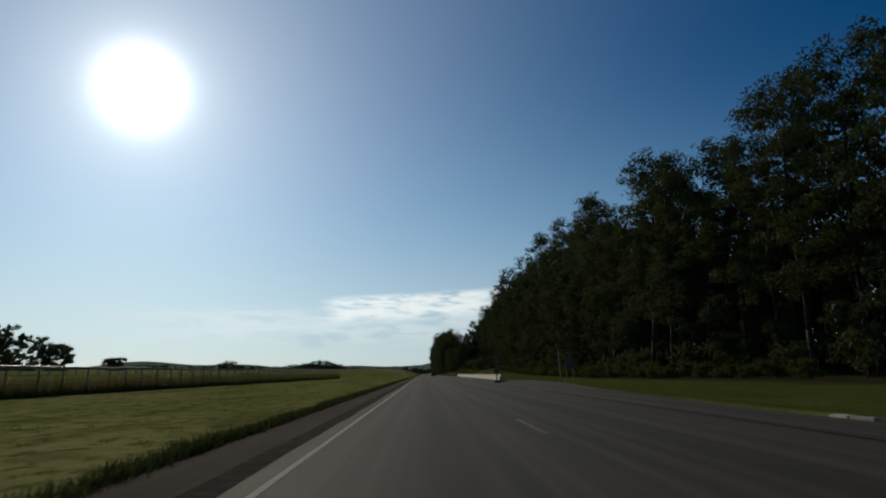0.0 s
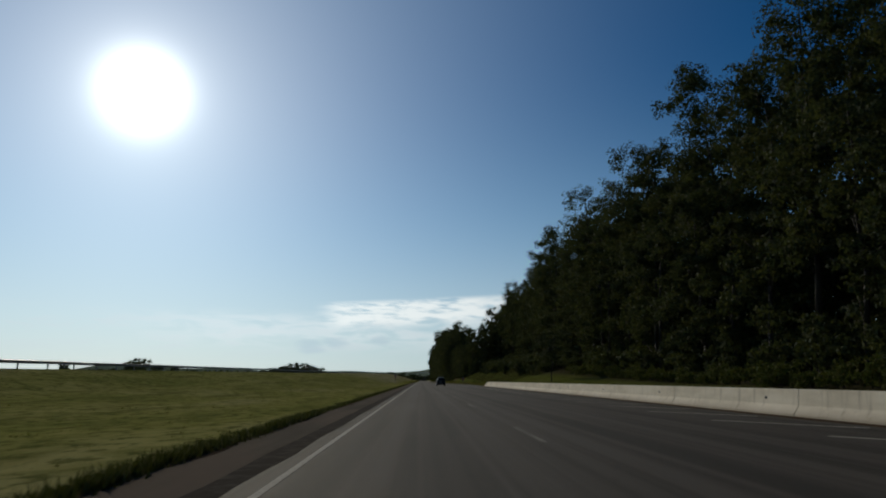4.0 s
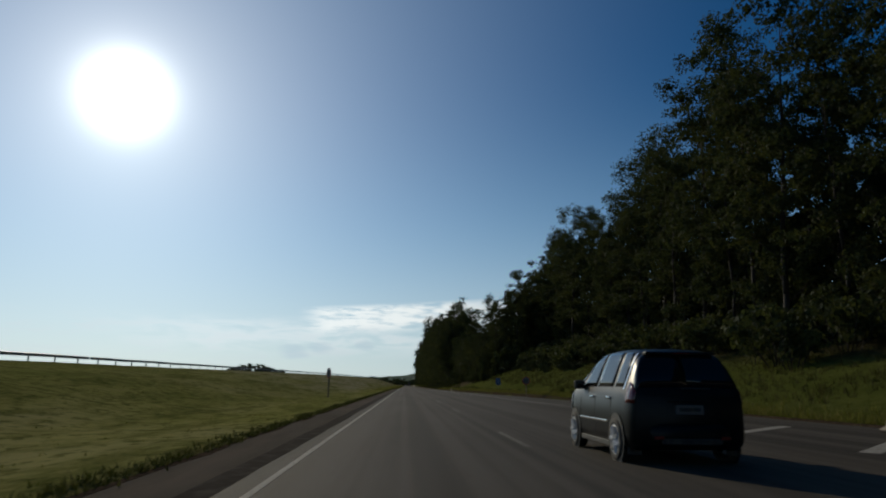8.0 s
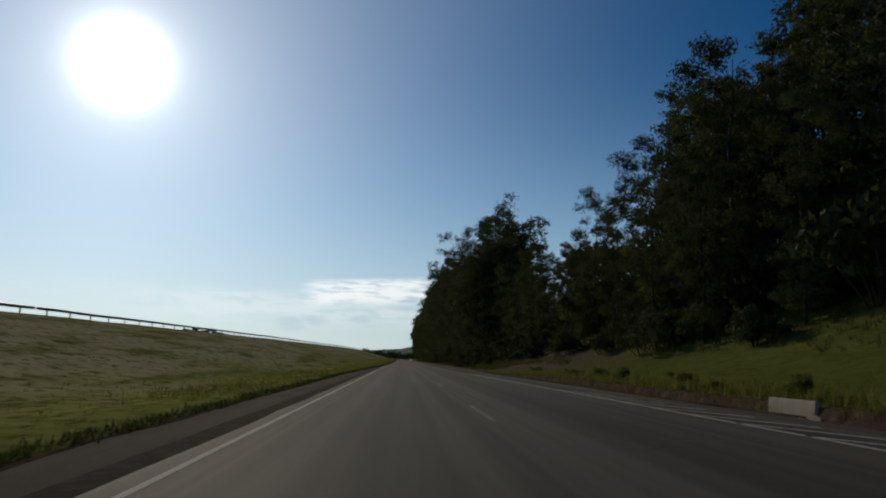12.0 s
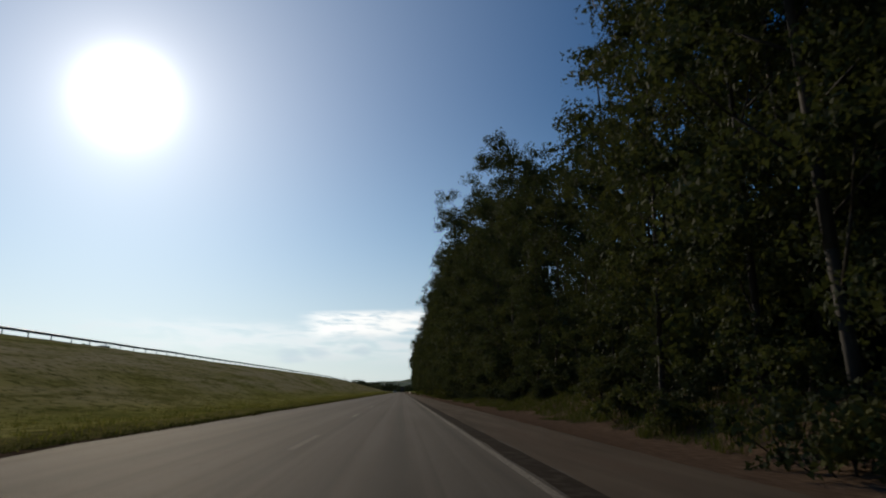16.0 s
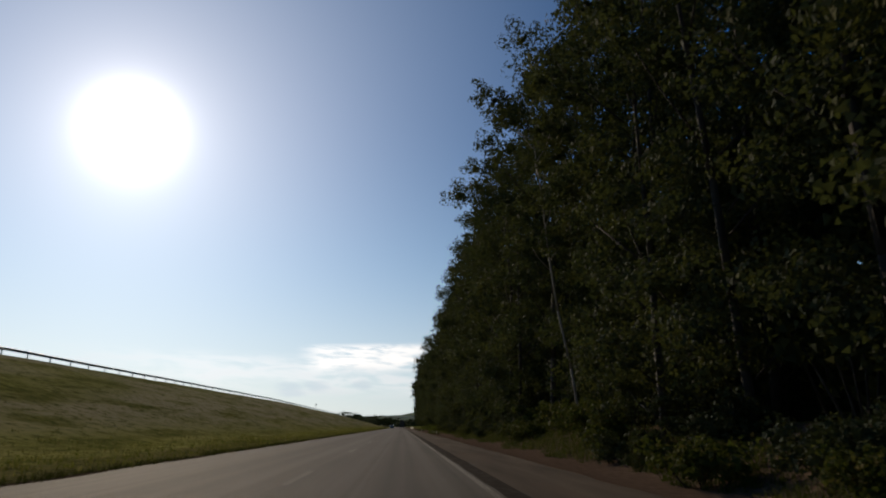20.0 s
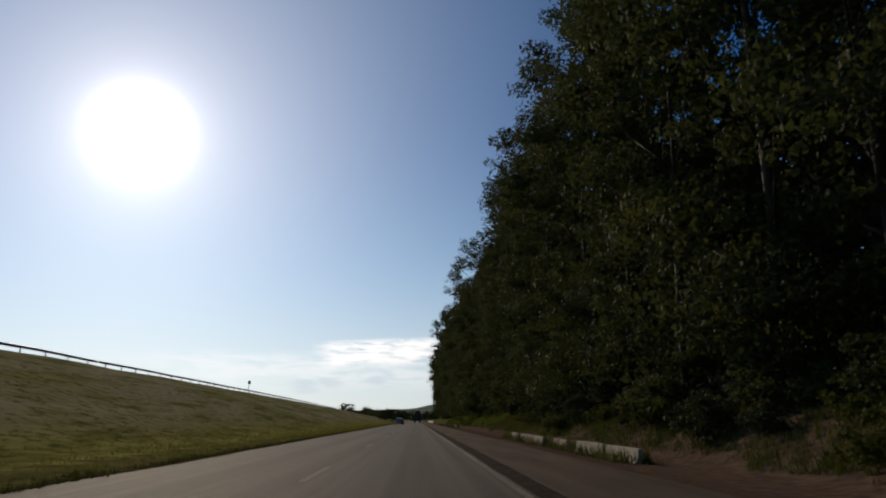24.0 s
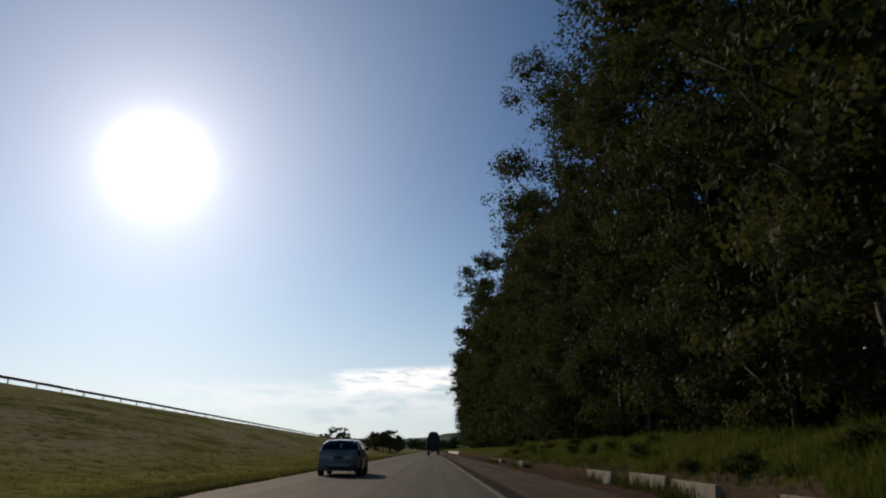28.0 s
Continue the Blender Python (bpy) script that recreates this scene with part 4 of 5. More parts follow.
def verge_spots(seed, count, y0, y1, xf, spread, h0=0.6, h1=1.2):
    g = np.random.default_rng(seed)
    out = []
    for _ in range(count):
        y = g.uniform(y0, y1)
        out.append((xf(y) + abs(g.normal()) * spread, y, g.uniform(h0, h1)))
    return out


def lush_spots(seed, count, y0, y1, x0, x1, h0, h1):
    g = np.random.default_rng(seed)
    return [(g.uniform(x0, x1) + 0.5 * math.sin(y * 0.35) + 0.3 * math.sin(y * 1.1), y, g.uniform(h0, h1) * (0.75 + 0.5 * math.sin(y * 0.9) * math.sin(y * 0.37 + 1))) for y in g.uniform(y0, y1, count)]


late_spots = [(-x, y, h) for x, y, h in verge_spots(61, 20000, 400, 1000, lambda y: -left_edge(y) + 0.1, 2.6)]
tufts("verge_grass", 62, late_spots, 0.15, "rough olive-green grass along the road's edge", BLADE)
left_spots = [(-x, y, h) for x, y, h in verge_spots(50, 30000, -5, 1000, lambda y: -left_edge(y) - 0.02 + 0.12 * math.sin(y * 0.9) * math.sin(y * 0.23), 0.16, 0.4, 1.2)]
tufts("verge_grass", 51, left_spots, 0.12, "ragged green and straw-coloured grass overhanging the shoulder's edge", GREEN_BLADE)
edge_spots = [(-x, y, h) for x, y, h in verge_spots(46, 13000, -5, 150, lambda y: -left_edge(y) - 0.04 + 0.1 * math.sin(y * 0.7) * math.sin(y * 0.19), 0.1, 0.4, 1.2)]
tufts("verge_grass", 47, edge_spots, 0.17, "dense grass darkened for the shade along the shoulder's edge", GREEN_BLADE, 6)
bank_spots = [(-x, y, h) for x, y, h in verge_spots(52, 15000, -5, 1000, lambda y: 0.4 - left_edge(y), 7.0)]
tufts("bank_grass", 53, bank_spots, 0.07, "short yellow-green grass on the bank")
tufts("verge_grass", 54, verge_spots(55, 14000, 268, 445, right_edge, 1.3), 0.36, "ragged green grass along the pavement's edge")
tufts("bank_scrub", 71, [(x, y, h) for x, y, h in lush_spots(72, 9000, 285, 446, 17.5, 31.0, 0.4, 1.2)], 0.55, "rough brownish scrub and dry weeds on the upper bank", SCRUB, 6)
tufts("verge_grass", 56, verge_spots(57, 9000, 440, 1000, lambda y: right_edge(y) + 5.2, 1.0), 0.34, "tall weeds and grass at the foot of the trees", WEED)
tufts("weed_bank", 63, lush_spots(64, 26000, 864, 1000, 14.2, 18.6, 0.4, 1.2), 0.62, "lush bright green tall weeds before the trees", LUSH, 6)
tufts("weed_bank", 65, lush_spots(66, 9000, 745, 866, 13.8, 17.0, 0.3, 1.1), 0.5, "rough green weeds behind the concrete blocks", WEED, 6)
tufts("weed_bank", 67, lush_spots(68, 20000, 470, 750, 12.8, 16.4, 0.3, 1.2), 0.5, "patchy dark scrub weeds under the trees", WEED, 6)
tufts("fence_grass", 58, [(-x, y, h) for x, y, h in verge_spots(59, 9000, -30, 154.6, lambda y: 18.15, 0.3, 0.5, 1.2)], 0.42, "dense dark grass at the foot of the wire fence", WEED)
tufts("fence_grass", 48, [(-x, y, h) for x, y, h in verge_spots(49, 15000, -30, 154.8, lambda y: 18.2, 1.3, 0.6, 1.1)], 1.05, "tall dry brown grass stalks along the wire fence", STALK, 4)


# ---- concrete barrier of short units ----
JERSEY = [(-0.3, 0), (-0.3, 0.08), (-0.12, 0.33), (-0.075, 0.81), (0.075, 0.81), (0.12, 0.33), (0.3, 0.08), (0.3, 0)]


def barrier_unit(name, length, height, label, group, mat=None):
    g = [(x, z * height / 0.81) for x, z in JERSEY]
    rings = []
    for f, inset in ((-0.5, 0.015), (-0.495, 0.0), (0.495, 0.0), (0.5, 0.015)):
        rings.append([(x * (1 - inset), f * length, z * (1 - inset * 0.3) - 0.06 * (z == 0)) for x, z in g])
    bm = loft(rings)
    bmesh.ops.bevel(bm, geom=[e for e in bm.edges if abs((e.verts[0].co - e.verts[1].co).y) > length * 0.8], offset=0.02, segments=1, affect="EDGES")
    me = bpy.data.meshes.new(name)
    bm.to_mesh(me)
    bm.free()
    me.materials.append(mat or CONCRETE)
    return tagged(new(name, me), label, "barrier", group)


def run_along(points, unit, gap):
    """Poses every unit + gap metres along a line through points (x, y)."""
    out, (xa, ya), left = [], points[0], 0.0
    pts = [Vector(p) for p in points]
    lens = [(b - a).length for a, b in zip(pts, pts[1:])]
    s, total = unit / 2, sum(lens)
    while s < total - unit / 2 + 0.01:
        d, i = s, 0
        while d > lens[i]:
            d -= lens[i]
            i += 1
        p, w = pts[i].lerp(pts[i + 1], d / lens[i]), (pts[i + 1] - pts[i]).normalized()
        out.append((p.x, p.y, math.degrees(math.atan2(-w.x, w.y))))
        s += unit + gap
    return out


BARRIER_LINE = [(9.5, 88.5), (11.0, 100), (12.3, 112), (13.0, 140), (13.3, 250), (13.4, 275.4)]
unit = barrier_unit("concrete_barrier", 3.96, 0.93, "stained pale concrete barrier unit beside the asphalt", "barrier units")
full = unit.data
RUN = run_along(BARRIER_LINE, 3.96, 0.015)
for i, (x, y, turn) in enumerate(RUN):
    b = unit if i == 0 else copy_thing(unit, pose(x, y, 0, 0, 0, turn + 0.4 * math.sin(i * 2.3)))
    if i == 0:
        b.matrix_world = pose(x, y, 0, 0, 0, turn)
    last = len(RUN) - 1 - i
    if i >= 4 and last >= 2:
        b.data = full
    else:
        b.data = full.copy()
        for v in b.data.vertices:
            v.co.z *= 0.28 + 0.18 * (i + v.co.y / 3.96 + 0.5) if i < 4 else 0.25 + 0.37 * (last + 0.5 - v.co.y / 3.96)
    if i % 3 == 1:
        part("reflector", box((0.02, 0.12, 0.1), (-0.115, 0.3, 0.6), 0.004), SIGN_BLACK, b, "small black reflector")
for i in range(34):
    copy_thing(unit, pose(11.6 + 0.006 * i, 1100 + i * 4.0, land(11.6, 1100 + i * 4.0), 0, 0, 0.3 * math.sin(i * 1.9))).data = full
strip("verge_edge", lambda y: float(np.interp(y, [p[1] for p in BARRIER_LINE], [p[0] for p in BARRIER_LINE])) - 0.95,
      lambda y: float(np.interp(y, [p[1] for p in BARRIER_LINE], [p[0] for p in BARRIER_LINE])) - 0.26, 120, 274, 0.012, EARTH_AND_SHADE, "brown washed earth along the foot of the barrier", "earth", 0.9, 0.3)
# low, half overgrown units near the wood
low_unit = barrier_unit("concrete_block", 4.1, 0.6, "short weathered concrete barrier block half hidden by weeds", "roadside blocks", OLD_CONCRETE)
SPOTS = [794, 799.5, 805, 811.5, 817.2, 823.5, 905, 909.2, 917.3, 921.5, 928, 957, 978, 984]
for i, y in enumerate(SPOTS):
    m = pose(11.7 + 0.15 * math.sin(i * 1.7), y, land(11.7, y) - 0.12, 0, 2.0 * math.sin(i * 3.1), 2.5 * math.sin(i * 2.1))
    if i == 0:
        low_unit.matrix_world = m
    else:
        copy_thing(low_unit, m)
tufts("block_weeds", 60, [(11.7 + random.uniform(-0.75, 0.7), y + random.uniform(-2.6, 2.6) * (0.5 + 0.5 * abs(math.sin(y))), random.uniform(0.5, 1.2)) for y in SPOTS for _ in range(110)], 0.6,
      "weeds growing over the concrete blocks", WEED)


# ---- guard rail on the crest of the bank ----
def guard_rail():
    posts = None
    W = [(0.0, 0.0), (0.04, 0.015), (0.04, 0.075), (0.0, 0.105), (0.0, 0.14), (0.04, 0.17), (0.04, 0.23), (0.0, 0.245)]
    for k in range(-1, 33):
        y0 = k * 40.0
        root = thing("guard_rail", pose(CREST_X, y0, land(CREST_X, y0)), "galvanised steel guard rail on posts along the bank's crest", "guard rail", "guard rail lengths")
        rings = []
        for j in range(11):
            y = y0 + j * 3.98 + 0.1
            z = land(CREST_X, y) + 0.36 - root.location.z
            front = [(x, y - y0, z + h) for x, h in W]
            rings.append(front + [(x - 0.006, yy, h) for x, yy, h in front[::-1]])
        part("beam", loft(rings), ZINC, root)
        for j in range(10):
            y = y0 + 2 + j * 4.0
            z = land(CREST_X, y) - root.location.z
            if posts is None:
                posts = part("post", box((0.1, 0.07, 0.9), (0, 0, 0.15), 0.008), ZINC, root)
                p = posts
            else:
                p = new("post", posts.data)
                p.parent = root
            p.location = (-0.08, y - y0, z)


guard_rail()


# ---- wire fence in the median field ----
def fence():
    x0 = -18.5
    root = thing("wire_fence", pose(x0, 0, 0), "wire fence on thin dark wooden posts in tall grass", "fence")
    proto = None
    tops = []
    for k in range(73):
        y = 154.3 - k * 2.55
        z = land(x0, y)
        tops.append((y, z))
        if proto is None:
            proto = p = part("post", rod((0, 0, -0.3), (0.02, 0, 1.52), 0.05, 0.042, 8), WOOD, root)
        else:
            p = new("post", proto.data)
            p.parent = root
        p.location = (0.05 * math.sin(k * 1.9), y, z - 0.06 * abs(math.sin(k * 3.1)))
        p.rotation_euler = (0.025 * math.sin(k * 2.7), 0.025 * math.sin(k * 1.3), k)
    # the end post leans on a slanting brace
    part("brace", rod((0, 153.0, tops[0][1] - 0.1), (0.02, 154.2, tops[0][1] + 1.15), 0.04, 0.036, 8), WOOD, root)
    for h in (0.35, 0.7, 1.05, 1.4):
        bm = bmesh.new()
        for (ya, za), (yb, zb) in zip(tops, tops[1:]):
            rod((0.05, ya, za + h), (0.05, yb, zb + h), 0.006, None, 4, bm)
        part("wire", bm, ZINC, root)


fence()


# ---- signs ----
def disc(r, thick, at, facing=(0, -1, 0), seg=32):
    a = Vector(at)
    return rod(a, a + Vector(facing) * thick, r, r, seg)


def round_sign(m, height, r, label):
    root = thing("round_sign", m, label, "road sign")
    part("post", box((0.09, 0.09, height + 0.4), (0, 0.05, height / 2 - 0.3), 0.008), WOOD, root)
    plate = part("plate", disc(r, 0.02, (0, 0, height - r)), SIGN_RED, root, "red-rimmed round plate")
    # the grey holds the backlit shade of a white face
    part("face", disc(r * 0.84, 0.006, (0, -0.02, height - r)), SIGN_DULL, plate, "dull grey face")
    bm = box((r * 0.22, 0.006, r * 0.85), (-r * 0.3, -0.0295, height - r), 0.01)
    box((r * 0.22, 0.006, r * 0.85), (r * 0.28, -0.0295, height - r), 0.01, None, bm)
    part("symbol", bm, SIGN_BLACK, plate, "dark bars")
    part("bracket", box((r * 1.2, 0.03, 0.05), (0, 0.016, height - r)), ZINC, root)
    return root


round_sign(pose(-6.9, 320, land(-6.9, 320), 0, 2.5, -58), 2.6, 0.45, "round red-rimmed road sign on a post, turned half away")
round_sign(pose(11.9, 325, land(11.9, 325) if right_edge(325) < 11.9 else 0.0, 0, -1, 0), 2.0, 0.38, "small round road sign on a low post beside the asphalt")


def blue_sign():
    x, y = 14.0, 362
    root = thing("blue_sign", pose(x, y, land(x, y)), "small blue rectangular sign on a post in the grass", "road sign")
    part("post", box((0.09, 0.09, 2.1), (0, 0.06, 0.75), 0.008), WOOD, root)
    plate = part("plate", box((0.68, 0.02, 1.0), (0, 0, 1.3), 0.006), SIGN_BLUE, root)
    bm = bmesh.new()
    for i in range(3):
        box((0.42 - 0.08 * (i % 2), 0.004, 0.07), (0, -0.013, 1.55 - 0.22 * i), 0, None, bm)
    part("lettering", bm, SIGN_WHITE, plate, "white bars")


blue_sign()


def board_sign():
    x, y = 22.0, 105
    root = thing("sign_board", pose(x, y, land(x, y), 0, 0, 8), "grey upright sign board on two posts before the wood", "road sign")
    for sx in (-0.5, 0.5):
        part("post", box((0.09, 0.09, 3.8), (sx, 0.07, 1.6), 0.008), WOOD, root)
    plate = part("plate", box((1.4, 0.03, 1.9), (0, 0, 2.65), 0.008), SIGN_BACK, root)
    for i in range(3):
        part("bar", box((1.0 - 0.2 * i, 0.006, 0.14), (0, -0.02, 3.2 - 0.4 * i)), SIGN_DULL, plate)


board_sign()
inlet = thing("kerb_slab", pose(9.37, 399.55, -0.05, 0, 6, 3), "pale stained concrete slab leaning against the earth cut", "slab")
part("slab", box((0.12, 1.75, 0.5), (0, 0, 0.2), 0.03), OLD_CONCRETE, inlet)
part("chip", box((0.1, 0.5, 0.16), (-0.06, -0.9, 0.08), 0.03, Matrix.Rotation(radians(14), 3, "X")), OLD_CONCRETE, inlet, "broken corner piece")
slab_piece = thing("kerb_slab", pose(10.35, 16.9, -0.03, 0, 0, 8), "broken pale concrete kerb slab at the edge of the grass", "kerb")
for k, (dx, dy, w, l, a) in enumerate(((0, -0.45, 0.3, 0.7, 4), (0.06, 0.4, 0.26, 0.75, -7))):
    part("piece", box((w, l, 0.16), (dx, dy, 0.03), 0.03, Matrix.Rotation(radians(a), 3, "Z") @ Matrix.Rotation(radians(a * 0.6), 3, "Y")), CONCRETE, slab_piece)
pole = thing("pole", pose(16.9, 86, land(16.9, 86), 0, -4, 0), "bare pale wooden pole leaning slightly in the grass", "pole")
part("shaft", rod((0, 0, -0.5), (0, 0, 4.1), 0.09, 0.07, 12), material("pale_pole_wood", plain((0.36, 0.32, 0.26), 0.5), 0.8), pole)
part("cap", rod((0, 0, 4.1), (0, 0, 4.16), 0.075, 0.05, 12), ZINC, pole)


def chevron_marker():
    x, y = 9.05, 86.2
    root = thing("chevron_marker", pose(x, y, 0.0), "black board with yellow chevrons on a dark post before the barrier", "road sign")
    part("base", box((0.7, 0.6, 0.24), (0, 0, 0.12), 0.05), SIGN_BLACK, root, "dark block")
    part("post", box((0.12, 0.12, 2.6), (0, 0.08, 1.5), 0.01), SIGN_BLACK, root)
    board = part("board", box((0.62, 0.03, 1.75), (0, 0, 1.9), 0.008), SIGN_BLACK, root)
    for i in range(4):
        z = 1.25 + 0.42 * i
        pts = [(-0.28, -0.016, z + 0.22), (0, -0.016, z - 0.02), (0.28, -0.016, z + 0.22), (0.28, -0.016, z + 0.04), (0, -0.016, z - 0.2), (-0.28, -0.016, z + 0.04)]
        bm = bmesh.new()
        for quad in ((0, 1, 4, 5), (1, 2, 3, 4)):
            vs = [bm.verts.new(pts[q]) for q in quad]
            f = bm.faces.new(vs)
            got = bmesh.ops.extrude_face_region(bm, geom=[f])
            bmesh.ops.translate(bm, vec=(0, -0.004, 0), verts=[v for v in got["geom"] if isinstance(v, bmesh.types.BMVert)])
        bmesh.ops.recalc_face_normals(bm, faces=bm.faces[:])
        part("chevron", bm, YELLOW, board)


chevron_marker()


def crest_sign():
    x, y = -27.2, 901.5
    root = thing("crest_sign", pose(x, y, land(x, y), 0, 0, 50), "small round dark sign on a post beside the guard rail", "road sign")
    part("post", box((0.09, 0.09, 2.6), (0, 0.06, 0.9), 0.008), WOOD, root)
    part("plate", disc(0.34, 0.02, (0, 0, 1.95)), SIGN_BACK, root, "dull grey round plate")


crest_sign()


# ---- vehicles ----
def skin(y, spec):
    """Half cross-section of the car at y, from the sill to the middle of the roof."""
    L, hw, belt = spec["length"], spec["width"] / 2, spec["belt"]
    t = float(np.interp(y, *spec["top"]))
    taper = float(np.interp(y, [-L / 2, -L / 2 + 0.06, -L / 2 + 0.2, -L / 2 + 0.6, L / 2 - 0.7, L / 2 - 0.25, L / 2], [0.9, 0.95, 0.985, 1.0, 1.0, 0.93, 0.72]))
    hw *= taper
    zb = min(belt, t - 0.03)
    low = float(np.interp(y, [-L / 2, -L / 2 + 0.15, L / 2 - 0.2, L / 2], [0.3, 0.2, 0.2, 0.28]))
    up = t - zb
    lean = 0.4 * up
    pts = [(hw * 0.88, low), (hw * 0.975, low + 0.07), (hw, low + 0.2), (hw, min(0.66, zb - 0.12)), (hw * 0.985, min(0.86, zb - 0.06)), (hw * 0.95, zb)]
    for f, g in ((0.3, 0.25), (0.6, 0.55), (0.86, 0.85)):
        pts.append((hw * 0.95 - 0.015 - lean * g, zb + up * f))
    edge = pts[-1][0]
    pts += [(edge - 0.05, zb + up * 0.95), (edge * 0.78, zb + up * 0.985), (edge * 0.4, t), (0.0, t + 0.008)]
    return pts


def at(y, v, spec, side, out=0.0):
    """A point of the skin at station y and section place v (0 sill to 12 roof), pushed out by a little."""
    pts = skin(y, spec)
    i = min(int(v), len(pts) - 2)
    f = v - i
    p = Vector((pts[i][0] + (pts[i + 1][0] - pts[i][0]) * f, 0, pts[i][1] + (pts[i + 1][1] - pts[i][1]) * f))
    if out:
        mid = Vector((0, 0, 0.75))
        p += (p - mid).normalized() * out
    return Vector((side * p.x, y - (out * 1.5 if y < -spec["length"] / 2 + 0.75 else -out if y > 0.6 else 0), p.z))


def patch(spec, side, corners, ny=6, nv=6, out=0.006):
    """A pane following the skin, between two stations low and high: ((y0, v0), (y1, v0'), (y1', v1), (y0', v1'))."""
    a, b, c, d = (Vector(p) for p in corners)
    grid = []
    for i in range(ny + 1):
        lo, hi = a.lerp(b, i / ny), d.lerp(c, i / ny)
        row = [lo.lerp(hi, j / nv) for j in range(nv + 1)]
        grid.append([at(q[0], q[1], spec, side, out) for q in row])
    return grid


def sheet(grids, closed=False):
    bm = bmesh.new()
    for g in grids:
        vs = [[bm.verts.new(p) for p in row] for row in g]
        for r0, r1 in zip(vs, vs[1:]):
            for i in range(len(r0) - 1):
                bm.faces.new((r0[i], r0[i + 1], r1[i + 1], r1[i]))
    bmesh.ops.remove_doubles(bm, verts=bm.verts[:], dist=0.0005)
    bmesh.ops.recalc_face_normals(bm, faces=bm.faces[:])
    got = bmesh.ops.solidify(bm, geom=bm.faces[:], thickness=0.004)
    return bm


def car(name, m, label, paint, spec):
    """A small hatchback with a rounded shell. spec: sizes, the line of its top, and the stations of its windows."""
    L, W, belt = spec["length"], spec["width"], spec["belt"]
    hw, yr, yf = W / 2, -L / 2, L / 2
    root = thing(name, m, label, "car")
    rings = []
    ys = sorted(set([yr, yr + 0.03, yr + 0.08] + [yr + 0.15 + k * 0.1 for k in range(int((L - 0.3) / 0.1) + 1)] + [yf - 0.06, yf]))
    for y in ys:
        half = [(x, y, z) for x, z in skin(y, spec)]
        rings.append(half + [(-x, y0, z) for x, y0, z in half[-2::-1]])
    bm = loft(rings)
    part("body", bm, paint, root, smooth=True)
    wb, wr = spec["wheelbase"], spec["wheel"]
    axles = (yr + spec["rear_axle"], yr + spec["rear_axle"] + wb)
    for ya in axles:
        for sx in (-1, 1):
            part("wheel_arch", disc(wr + 0.06, 0.012, (sx * (hw - 0.004), ya, wr + 0.01), (sx, 0, 0), 28), BLACK, root)
            wheel = new("wheel")
            wheel.parent = root
            wheel.location = (sx * (hw - 0.07), ya, wr)
            prof = [(0.55, -0.09), (0.93, -0.1), (1.0, -0.06), (1.0, 0.06), (0.93, 0.1), (0.68, 0.098), (0.66, 0.06)]
            tyre_rings = [[(w * sx, wr * q * math.cos(a), wr * q * math.sin(a)) for q, w in prof] for a in (k * math.tau / 28 for k in range(29))]
            part("tyre", loft(tyre_rings, cap=False, closed=False), RUBBER, wheel, smooth=True)
            part("brake_drum", disc(wr * 0.6, 0.05, (sx * 0.03, 0, 0), (sx, 0, 0), 24), BLACK, wheel)
            bm = bmesh.new()
            for k in range(7):
                a = k * math.tau / 7
                rod((sx * 0.088, wr * 0.1 * math.cos(a), wr * 0.1 * math.sin(a)), (sx * 0.088, wr * 0.62 * math.cos(a), wr * 0.62 * math.sin(a)), 0.034, 0.042, 6, bm)
            rod((sx * 0.07, 0, 0), (sx * 0.105, 0, 0), 0.06, 0.05, 14, bm)
            rim = [[(sx * w, wr * q * math.cos(a), wr * q * math.sin(a)) for q, w in ((0.69, 0.06), (0.7, 0.1), (0.62, 0.1), (0.6, 0.06))] for a in (k * math.tau / 28 for k in range(29))]
            loft(rim, cap=False, closed=True, into=bm)
            part("rim", bm, ALLOY, wheel)
    # glass
    g0, g1 = spec["rear_glass"]
    part("rear_window", sheet([patch(spec, sx, ((g0, 5.3), (g1, 8.2), (g1, 11.99), (g0, 11.99)), 8, 8) for sx in (-1, 1)]), GLASS, root, "dark tinted glass", True)
    w0, w1 = spec["windscreen"]
    part("windscreen", sheet([patch(spec, sx, ((w0, 8.0), (w1, 6.2), (w1, 11.99), (w0, 11.99)), 8, 8) for sx in (-1, 1)]), GLASS, root, "dark tinted glass", True)
    for sx in (-1, 1):
        for ya, yb, yc, yd, frame_on in spec["side_windows"]:
            part("side_window", sheet([patch(spec, sx, ((ya, 5.35), (yb, 5.35), (yc, 8.5), (yd, 8.5)), 6, 6, 0.008)]), GLASS, root, "dark tinted glass", True)
        if spec["chrome"]:
            ya, _, _, yd, _ = spec["side_windows"][-1]
            strip_grid = [[at(yy + dy, v, spec, sx, 0.012) for v in (5.2, 6, 7, 8, 8.75)] for dy, yy in ((-0.05, ya), (-0.01, ya))]
            part("window_trim", sheet([strip_grid]), CHROME, root, "bright window trim")
        p = at(spec["mirror"], 5.6, spec, sx)
        shell = part("mirror", box((0.2, 0.1, 0.15), (p.x + sx * 0.1, p.y, p.z + 0.03), 0.04), paint if spec["body_mirror"] else BLACK, root)
        part("mirror_glass", box((0.15, 0.006, 0.1), (p.x + sx * 0.1, p.y - 0.053, p.z + 0.03)), GLASS, shell)
        for ya in spec["handles"]:
            p = at(ya, 4.3, spec, sx)
            part("door_handle", box((0.04, 0.17, 0.04), (p.x + sx * 0.012, ya, p.z), 0.014), CHROME if spec["chrome"] else paint, root)
        part("side_strip", box((0.02, wb - 0.8, 0.035), (sx * (hw + 0.006), sum(axles) / 2, 0.55), 0.008), CHROME if spec["chrome"] else BLACK, root)
